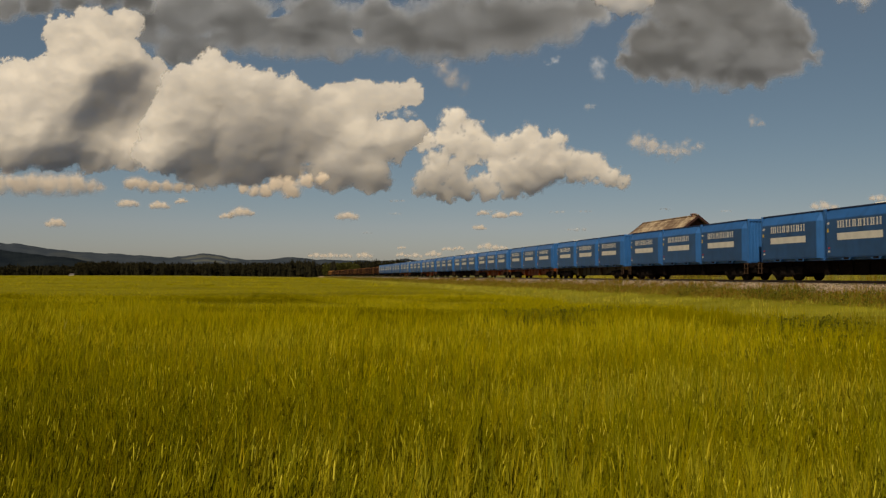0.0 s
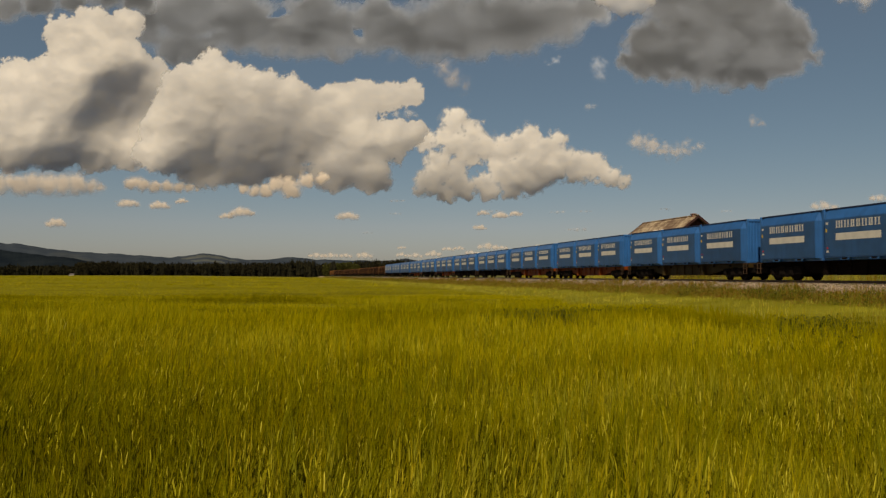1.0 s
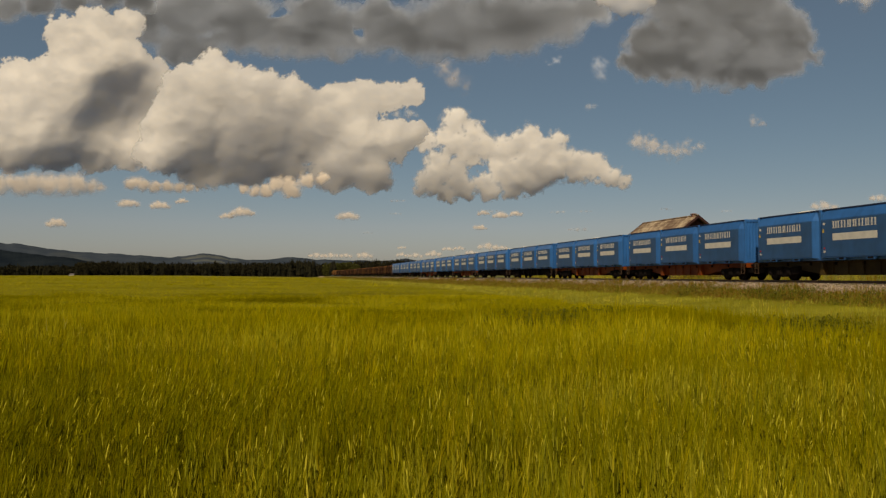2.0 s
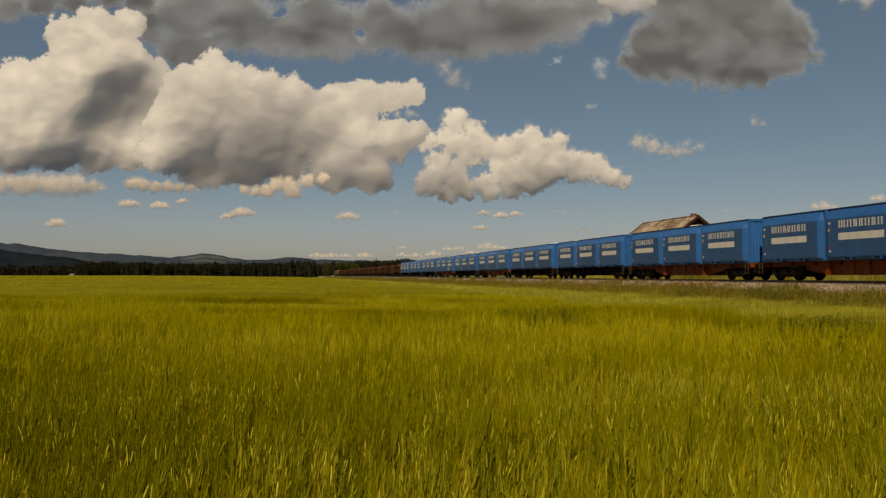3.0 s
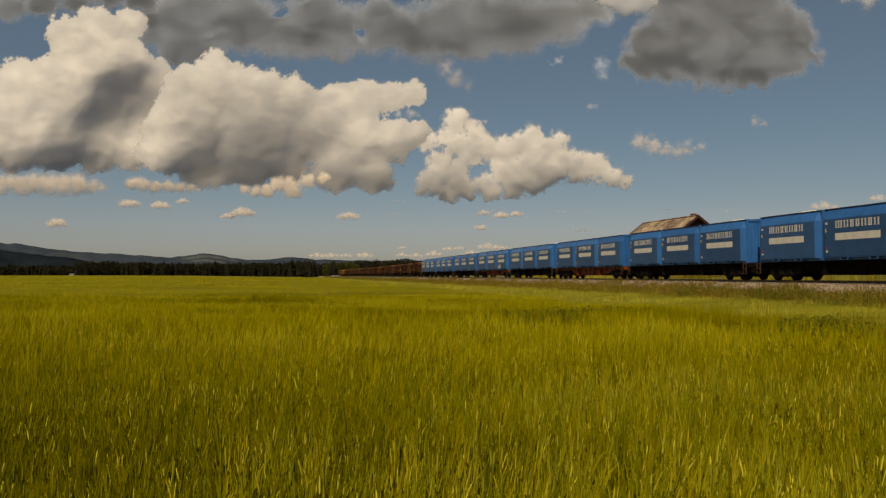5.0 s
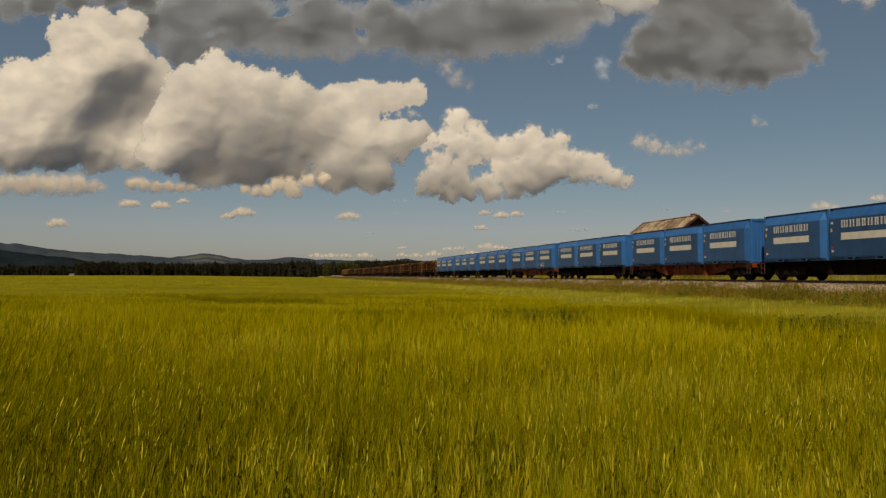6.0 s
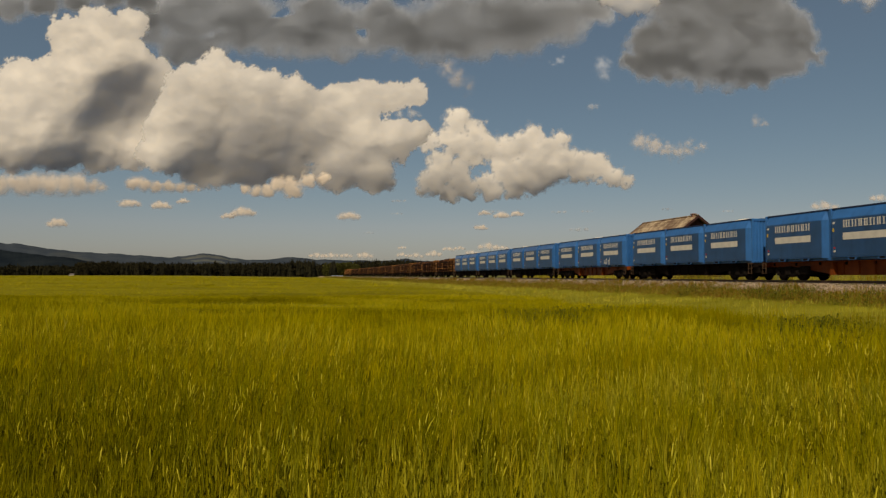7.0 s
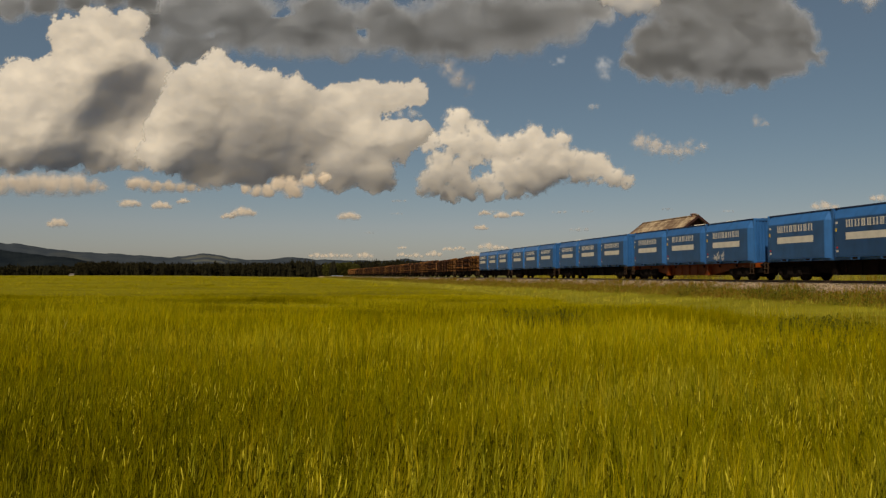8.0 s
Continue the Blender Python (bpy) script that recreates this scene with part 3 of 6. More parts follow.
def cloud(name, label, lobes, base, shade, drift, seed, d=2050, flat=1.0, cell=1.7, ragged=1.0, soft=0.28, deep=0.30, thin=1.0, turns=(), gaps=(), level=False, thick=(), keel=0.0, fray=0.0, opaque=0.5, lean_up=-0.22, lean_under=0.38, deck=False, bend=1.0, far=False):
    """A cumulus out of round lobes (right, up, radius), cut flat at base; from shade down its face turns under. turns: places (right, up, wide, high, how much)
    where the face leans further under (+) or up to the light (-); gaps: places where the vapour thins out; thick: where a deck is denser; bend: how strongly the turns fold the face; keel: how sharply the base is undercut; fray: how much softer the base is than the crown."""
    L = np.array(lobes, float)
    pad = 14 + 0.25 * L[:, 2].max()
    u0, u1 = (L[:, 0] - L[:, 2]).min() - pad, (L[:, 0] + L[:, 2]).max() + pad
    v0, v1 = max(base - 10, (L[:, 1] - L[:, 2]).min() - pad), (L[:, 1] + L[:, 2]).max() + pad
    nu, nv = int((u1 - u0) / cell) + 2, int((v1 - v0) / cell) + 2
    U, Vv = np.meshgrid(np.linspace(u0, u1, nu), np.linspace(v0, v1, nv), indexing="ij")
    R = np.median(L[:, 2])
    k = 1.0 / max(R, 6)
    sd = seed * 7.31
    amp = ragged * (0.8 + 0.12 * R)
    wu = U + amp * 1.4 * fbm(U * k * 1.3, Vv * k * 1.3, U * 0 + sd, 6, 0.5)
    wv = Vv + amp * 1.4 * fbm(U * k * 1.3, Vv * k * 1.3, U * 0 + sd + 40, 6, 0.5)
    F = np.zeros(U.shape)
    H = np.zeros(U.shape)
    rr = np.random.RandomState(seed)
    for cu, cv, cr in L:
        dist = np.sqrt(((wu - cu) / cr) ** 2 + ((wv - cv) / (cr * flat)) ** 2)
        F = F + np.exp(9.0 * (1 - np.minimum(dist, 3)) * min(1.0, cr / R * 0.6 + 0.4))
        h = cr * (np.sqrt(np.clip(1 - dist ** 2, 0, 1)) + rr.uniform(-0.15, 0.25) * (dist < 1) * np.clip(3 * (1 - dist), 0, 1))
        H = np.logaddexp(H * 8 / R, h * 8 / R) * R / 8
    F = np.log(np.maximum(F, 1e-9)) / 9.0 - 0.04
    line = base + 2.0 * fbm(U * k * 1.6, U * 0 + sd, U * 0, 4) * ragged
    F = F - np.clip((line - wv) / (0.34 * R), 0, 3)
    F = F + 0.09 * ragged * fbm(U * k * 3.0, Vv * k * 3.0, U * 0 + sd + 9, 5, 0.5)
    F = F + (0.025 if level else 0.07) * ragged * min(1.0, R / 30) * billow(U * k * 6.0, Vv * k * 6.0, U * 0 + sd + 21, 3, 0.5)
    for hu, hv, ru, rv, hs in gaps:
        F = F - hs * np.exp(-((wu - hu) / ru) ** 2 - ((wv - hv) / rv) ** 2)
    # crisp at the crown, frayed at the base
    D = step(0.0, 1.0, F / (soft * (1 + fray * step(base + 60, base, Vv)))) ** 1.2 * thin
    # how far the face turns under: up to the light at the crown, ever more beneath towards the base
    t = 0.22 + 0.80 * np.clip((shade - Vv) / max(shade - base, 1), -0.25, 1.1)
    t = t + 0.20 * fbm(U * k * 0.8, Vv * k * 1.0, U * 0 + sd + 5, 5, 0.55)
    t = t + keel * step(base + 40, base + 12, wv)
    S0 = 1 / (1 + np.exp(-4.0 * (t - 0.55)))
    for hu, hv, ru, rv, hs in turns:
        t = t + hs * np.exp(-((wu - hu) / ru) ** 2 - ((wv - hv) / rv) ** 2)
    S = 1 / (1 + np.exp(-4.0 * (t - 0.55)))
    lean = lean_up + (lean_under - lean_up) * S0 if not level else 950 / np.maximum(Vv, 30)
    lumps = 0.9 * fbm(U * k * 0.9, Vv * k * 1.1, U * 0 + sd, 5, 0.38) + 0.9 * billow(U * k * 1.1, Vv * k * 1.3, U * 0 + sd, 5, 0.38)
    body = deep * (smoothed(H, max(1, int(0.18 * R / cell))) * 0.75 + smoothed(lumps * (1 - 0.35 * S), 1) * 0.068 * R * min(1.0, R / 38) * step(0, 0.5, F))
    dv = (v1 - v0) / (nv - 1)
    run = np.cumsum(lean[:, ::-1], axis=1)[:, ::-1] * dv / 1000
    if len(turns):
        local, keep = bend * (lean_under - lean_up) * (S - S0) * dv / 1000, math.exp(-dv / 220)
        for c in range(nv - 2, -1, -1):
            local[:, c] += keep * local[:, c + 1]
        run = run + local
    recede = smoothed(np.exp(run - (0 if level else run.mean(axis=1, keepdims=True) * 0.7)), max(1, int(0.5 * R / cell)))
    Yf = d * recede - body * d / 1000
    Yr = d * recede + (0.25 * H + 0.3) * d / 1000
    front = np.stack([U * Yf / 1000, Yf, EYE + Vv * Yf / 1000], -1).reshape(-1, 3)
    rear = np.stack([U * Yr / 1000, Yr, EYE + Vv * Yr / 1000], -1).reshape(-1, 3)
    i = np.arange(U.size).reshape(U.shape)
    q = np.stack([i[:-1, :-1], i[1:, :-1], i[1:, 1:], i[:-1, 1:]], -1)
    alive = (D[:-1, :-1] + D[1:, :-1] + D[1:, 1:] + D[:-1, 1:]) > 0
    # detached shreds too small to matter fall away
    part_of, left = np.zeros(alive.shape, int), alive.copy()
    sizes = [0]
    for a, b in zip(*np.nonzero(alive)):
        if not left[a, b]:
            continue
        left[a, b] = False
        heap, size = [(a, b)], 0
        while heap:
            x, y = heap.pop()
            part_of[x, y], size = len(sizes), size + 1
            for x1, y1 in ((x + 1, y), (x - 1, y), (x, y + 1), (x, y - 1)):
                if 0 <= x1 < alive.shape[0] and 0 <= y1 < alive.shape[1] and left[x1, y1]:
                    left[x1, y1] = False
                    heap.append((x1, y1))
        sizes.append(size)
    alive &= np.array(sizes)[part_of] >= 0.06 * max(sizes)
    q = q[alive].reshape(-1, 4)
    used, inv = np.unique(q, return_inverse=True)
    qf = inv.reshape(-1, 4)
    m = len(used)
    dd = D.ravel()[used]
    inside = dd > 0
    at_rear = np.where(inside, m - 1 + np.cumsum(inside), np.arange(m))
    V = np.concatenate([front[used], rear[used][inside]])
    Q = np.concatenate([qf, at_rear[qf[:, ::-1]]])
    C = V.mean(0)
    ob = arrays_object(name, V - C, Q.ravel(), np.full(len(Q), 4), [M_DECK if level or deck else M_FAR_CLOUD if far else M_CLOUD], smooth=True)
    tk = step(0.0, 0.5, F) * np.clip(opaque + 0.8 * fbm(U * k * 0.9, Vv * k * 1.5, U * 0 + sd + 12, 5, 0.55), 0.05, 1)
    if level:
        tk = step(-0.05, 0.75, F) * np.clip(0.72 + 0.75 * fbm(U * 0.010, Vv * 0.022, U * 0 + sd, 5, 0.55) + sum(hs * np.exp(-((wu - hu) / ru) ** 2 - ((wv - hv) / rv) ** 2) for hu, hv, ru, rv, hs in thick), 0.1, 1)
    tk = tk.ravel()[used]
    th = ob.data.attributes.new("thickness", "FLOAT", "POINT")
    th.data.foreach_set("value", np.concatenate([tk, tk[inside]]).astype(np.float32))
    at = ob.data.attributes.new("cover", "FLOAT", "POINT")
    at.data.foreach_set("value", np.concatenate([dd, dd[inside] * 0.5]).astype(np.float32))
    ob.location = Vector(C)
    tagged(ob, label, "cloud", "clouds")
    CLOUDS.append((ob, Vector(C), drift * d / 1000))
    return ob


cloud("cumulus_cloud", "towering white cumulus with a grey flat base", [(-463, 317, 36.8), (-504, 323, 26.5), (-467, 330, 26.5), (-421, 335, 22.1), (-555, 263, 29.5), (-517, 265, 28.0), (-495, 288, 29.5), (-445, 285, 38.3), (-411, 283, 29.5), (-384, 238, 29.5), (-421, 324, 26.5), (-434, 297, 30.9), (-548, 249, 38.3), (-507, 249, 40.5), (-467, 249, 47.9), (-574, 220, 57.4), (-526, 194, 51.5), (-467, 201, 58.9), (-419, 209, 40.5), (-414, 257, 30.9), (-599, 183, 44.2), (-408, 172, 33.1), (-390, 220, 29.5), (-393, 187, 30.9), (-563, 167, 35.3), (-511, 165, 36.8), (-459, 164, 36.8), (-415, 162, 33.9), (-607, 167, 36.8), (-377, 264, 22.1), (-370, 170, 30.9), (-338, 165, 29.5)], 136, 255, 6.5, 1, d=2350, ragged=1.1, cell=1.3, soft=0.13, keel=0.3, fray=1.5, bend=2.0, turns=[(-438, 244, 44, 28, 0.72), (-404, 238, 30, 48, 0.9), (-450, 212, 44, 18, 0.42), (-474, 212, 34, 22, 0.40), (-560, 225, 50, 50, -0.25), (-478, 226, 14, 9, -0.6), (-430, 172, 40, 16, -0.4), (-540, 180, 60, 20, -0.3), (-434, 327, 18, 14, 0.8)])
cloud("cumulus_cloud", "broad sunlit cumulus with dark underside", [(-303, 249, 48.6), (-348, 238, 36.8), (-253, 233, 48.6), (-205, 223, 45.7), (-323, 187, 58.9), (-253, 179, 66.3), (-187, 187, 51.5), (-147, 209, 38.3), (-106, 229, 30.9), (-63, 237, 22.1), (-38, 237, 13.3), (-117, 179, 40.5), (-69, 176, 33.1), (-36, 187, 20.6), (-367, 167, 35.3), (-143, 139, 35.3), (-95, 131, 33.9), (-253, 142, 33.1), (-367, 204, 30.9), (-382, 161, 26.5), (-85, 233, 25.0), (-46, 240, 17.7), (-135, 220, 35.3), (-320, 146, 35.3), (-283, 146, 36.8), (-209, 146, 33.1)], 111, 305, 6.0, 2, d=2000, ragged=1.1, cell=1.3, soft=0.13, keel=0.25, fray=1.5, bend=1.5, turns=[(-270, 190, 110, 40, 0.34), (-378, 160, 26, 26, -1.2), (-390, 195, 24, 28, -0.35), (-90, 200, 70, 34, -0.30), (-246, 140, 90, 28, 0.50), (-128, 158, 30, 18, -0.45), (-200, 178, 70, 24, 0.25), (-110, 122, 50, 22, 0.20)])
cloud("cumulus_cloud", "loose heaped cumulus, sunlit and ragged", [(13, 202, 22.8), (6, 176, 25.0), (-6, 148, 23.6), (-24, 120, 19.9), (3, 106, 17.7), (27, 111, 19.1), (38, 192, 19.1), (53, 170, 23.6), (74, 140, 25.8), (80, 165, 23.6), (91, 117, 20.6), (119, 150, 28.0), (153, 148, 26.5), (177, 146, 22.1), (116, 123, 23.6), (205, 137, 17.7), (237, 124, 12.5), (148, 180, 19.1), (115, 187, 19.1), (31, 167, 23.6), (21, 140, 19.1), (40, 149, 13.3), (134, 167, 26.5), (104, 173, 23.6), (196, 148, 20.6), (221, 130, 14.7), (60, 111, 19.1), (-24, 177, 17.7), (-10, 128, 24), (18, 126, 20), (50, 122, 18), (100, 135, 26), (140, 138, 26), (175, 136, 20)], 97, 190, 5.0, 3, d=2250, ragged=1.45, cell=1.2, soft=0.42, turns=[(12, 117, 34, 15, 0.25), (71, 131, 26, 26, -0.50), (0, 165, 34, 34, -0.20), (128, 126, 46, 12, 0.20), (215, 132, 30, 20, -0.35)], gaps=[(43, 140, 10, 7, 0.45), (0, 201, 6, 5, 0.35), (150, 196, 40, 14, 0.30), (-4, 168, 6, 4, 0.35)])
cloud("stratocumulus_cloud", "dark grey cloud deck seen from beneath", [(-334, 345, 67.7), (-261, 334, 57.4), (-172, 330, 56.0), (-84, 330, 57.4), (10, 326, 60.4), (92, 330, 60.4), (150, 339, 48.6), (196, 354, 36.8), (-356, 296, 33.9), (-323, 301, 36.8), (-387, 314, 29.5), (-386, 338, 29.5), (-216, 321, 51.5), (-128, 320, 45.7), (-40, 321, 53.0), (49, 327, 56.0), (119, 336, 50.1), (-297, 330, 51.5)], 277, 470, 7.5, 4, d=2900, flat=0.9, ragged=1.0, level=True, soft=0.45, deep=0.4, cell=2.2, gaps=[(-218, 345, 14, 7, 0.7), (-115, 320, 9, 7, 0.8), (-300, 318, 26, 6, 0.4)], thick=[(70, 318, 55, 22, 0.40), (10, 292, 60, 14, -0.40), (-160, 300, 70, 20, -0.25), (-250, 335, 60, 20, 0.2), (160, 325, 40, 20, -0.3)])
cloud("stratocumulus_cloud", "grey cloud corner seen from beneath", [(-577, 356, 32.4), (-533, 363, 32.4), (-489, 367, 29.5), (-445, 367, 29.5), (-404, 363, 30.9)], 316, 470, 7.5, 5, d=2900, flat=0.8, level=True, soft=0.45, deep=0.4, cell=2.2)
cloud("stratocumulus_cloud", "dark grey cloud mass with ragged sunlit rim", [(354, 348, 48.0), (273, 304, 45.7), (328, 316, 58.9), (391, 317, 63.3), (446, 327, 45.7), (406, 273, 35.3), (255, 277, 25.0), (295, 277, 30.9), (336, 277, 33.9), (369, 273, 33.9), (443, 282, 30.9), (472, 308, 22.1), (306, 360, 51.5), (402, 367, 58.9), (236, 277, 17.7), (483, 290, 19.1), (277, 292, 36.8), (321, 288, 39.8), (365, 285, 41.2), (409, 283, 39.8), (452, 291, 33.9)], 242, 470, 8.0, 6, d=2450, ragged=1.15, level=True, soft=0.45, deep=0.4, cell=2.0, thick=[(300, 285, 75, 12, 0.45), (430, 335, 55, 40, -0.40), (320, 345, 60, 18, -0.35), (390, 262, 60, 10, 0.15)])
cloud("cumulus_cloud", "long low cumulus bank under a grey base", [(-555, 117, 20.6), (-537, 120, 22.1), (-517, 120, 22.1), (-498, 120, 21.4), (-479, 119, 20.6), (-461, 117, 16.2), (-448, 115, 11.0), (-585, 117, 22.1), (-566, 123, 17.7)], 99, 135, 3.0, 7, d=1850, ragged=0.75, flat=0.9, cell=1.2, soft=0.75, thin=0.78, keel=0.25, far=True)
cloud("cumulus_cloud", "thin low cumulus strip", [(-409, 121, 13.3), (-393, 119, 14.7), (-377, 117, 14.0), (-361, 117, 13.3), (-346, 115, 11.8), (-333, 115, 9.6), (-322, 113, 6.6), (-401, 124, 11.0)], 105, 133, 3.0, 8, d=1850, ragged=0.7, flat=0.8, cell=1.0, soft=0.7, thin=0.85, keel=0.25, far=True)
cloud("cumulus_cloud", "pale low cumulus tucked below a bigger cloud", [(-262, 113, 9.6), (-246, 111, 11.0), (-218, 120, 14.7), (-202, 120, 14.7), (-180, 124, 14.7), (-198, 111, 16.2), (-158, 128, 11.8), (-231, 111, 11.8)], 101, 131, 3.0, 9, d=1850, ragged=0.9, cell=1.1, soft=0.6, thin=0.9, far=True)
SMALL = [(-412, 95, 11.0), (-371, 92, 10.3), (-342, 98, 6.6), (-264, 83, 12.5), (-284, 78, 7.4), (-507, 69, 11.0), (-126, 78, 11.0), (47, 63, 6.6), (74, 79, 8.1), (94, 81, 6.6), (52, 82, 6.6)]
for i, (u, v, r) in enumerate(SMALL):
    cloud("cumulus_cloud", "small fair-weather cumulus puff", [(u - r * 0.8, v - 0.15 * r, r * 0.75), (u - 0.15 * r, v + 0.05 * r, r * 0.95), (u + 0.5 * r, v, r * 0.9), (u + r * 1.1, v - 0.15 * r, r * 0.6)], v - 0.6 * r, v + 0.4 * r, 2.5 - 0.02 * i, 20 + i, d=1800, flat=0.75, cell=0.7, ragged=0.7, soft=0.85, thin=0.82, far=True)
LOW = [(-165, 27, 9.0), (-146, 26.8, 9.0), (-127, 26.8, 7.5), (-102, 26.8, 10.0), (-54.5, 37, 5.0), (-54, 27.5, 6.5), (-36, 26.8, 8.5), (-13, 29, 9.5), (7, 35, 7.0), (21, 36.4, 6.0), (37, 30.5, 8.0), (58, 38.6, 11.5), (77, 37, 6.5), (498, 91.6, 16.0), (571, 102, 13.0)]
for i, (u, v, r) in enumerate(LOW):
    cloud("cumulus_cloud", "tiny far cumulus low over the horizon", [(u - r * 0.8, v - 0.1 * r, r * 0.55), (u, v, r * 0.75), (u + r * 0.8, v - 0.12 * r, r * 0.55)], v - 0.5 * r, v - 0.3 * r, 0.8, 40 + i, d=1700, flat=0.75, cell=0.6, ragged=0.8, soft=0.9, thin=0.62, far=True)
WISPS = [(0, 271, 16), (14, 259, 18), (27, 248, 13)]
cloud("cloud_wisp", "torn wisp below the grey deck", WISPS, 238, 271, 7.0, 60, d=2350, ragged=1.5, soft=1.1, thin=0.38, far=True)
cloud("cloud_wisp", "loose torn cumulus fragments", [(256, 176, 17.7), (273, 170, 16.9), (289, 164, 15.5), (304, 162, 14.7), (318, 166, 13.3), (334, 169, 9.6)], 151, 167, 4.5, 61, d=2650, ragged=1.7, soft=0.9, thin=0.46, cell=1.1, far=True)
cloud("cloud_wisp", "faint pale scrap of cloud", [(406, 203, 11.0), (417, 198, 7.4)], 189, 201, 5.0, 62, d=2650, ragged=1.6, soft=1.0, thin=0.32, cell=1.0, far=True)
cloud("cloud_wisp", "faint pale scrap of cloud", [(190, 220, 7.4), (197, 223, 5.2)], 209, 220, 5.0, 63, d=2250, ragged=1.6, soft=1.0, thin=0.25, cell=1.0)
cloud("cloud_wisp", "thin grey wisp of cloud", [(203, 277, 15.0), (206, 264, 12.0), (148, 282, 8.0), (138, 278, 5.5)], 252, 275, 7.5, 64, d=2400, ragged=1.5, soft=1.0, thin=0.28, deck=True)
cloud("cloud_wisp", "thin scrap of cloud", [(-62, 211, 8.8), (-46, 212, 9.6), (-36, 210, 5.9)], 204, 212, 6.0, 65, d=2500, ragged=1.1, soft=1.0, thin=0.45, cell=1.0)
cloud("cumulus_cloud", "sunlit cloud rim above the grey deck", [(236, 360, 23.6), (262, 363, 22.1), (214, 367, 22.1)], 327, 367, 7.5, 66, d=2450, ragged=1.6, thin=0.55)
cloud("cumulus_cloud", "pale sunlit edge of cloud", [(527, 369, 17.7), (557, 366, 20.6)], 338, 374, 7.5, 67, d=2450, ragged=1.4, thin=0.42, soft=0.7)
SCRAPS = [(149, 83, 5.9), (186, 84, 4.4), (291, 87, 4.4), (370, 84, 4.4), (174, 60, 7.4), (-60, 98, 5.9), (-63, 81, 4.4), (-99, 56, 3.7), (-419, 97, 6.6), (62, 84, 6.6)]
for i, (u, v, r) in enumerate(SCRAPS):
    cloud("cloud_wisp", "faint grey scrap of cloud", [(u - r * 1.3, v, r * 0.7), (u, v, r), (u + r * 1.3, v, r * 0.7)], v - 0.5 * r, v + 0.8 * r, 2.6, 80 + i, d=2800, flat=0.45, cell=0.9, ragged=0.8, soft=1.0, thin=0.42)


# ------------------------------------------------------------ rolling stock: origin at rail level under the middle, x forward
ROLLING = []


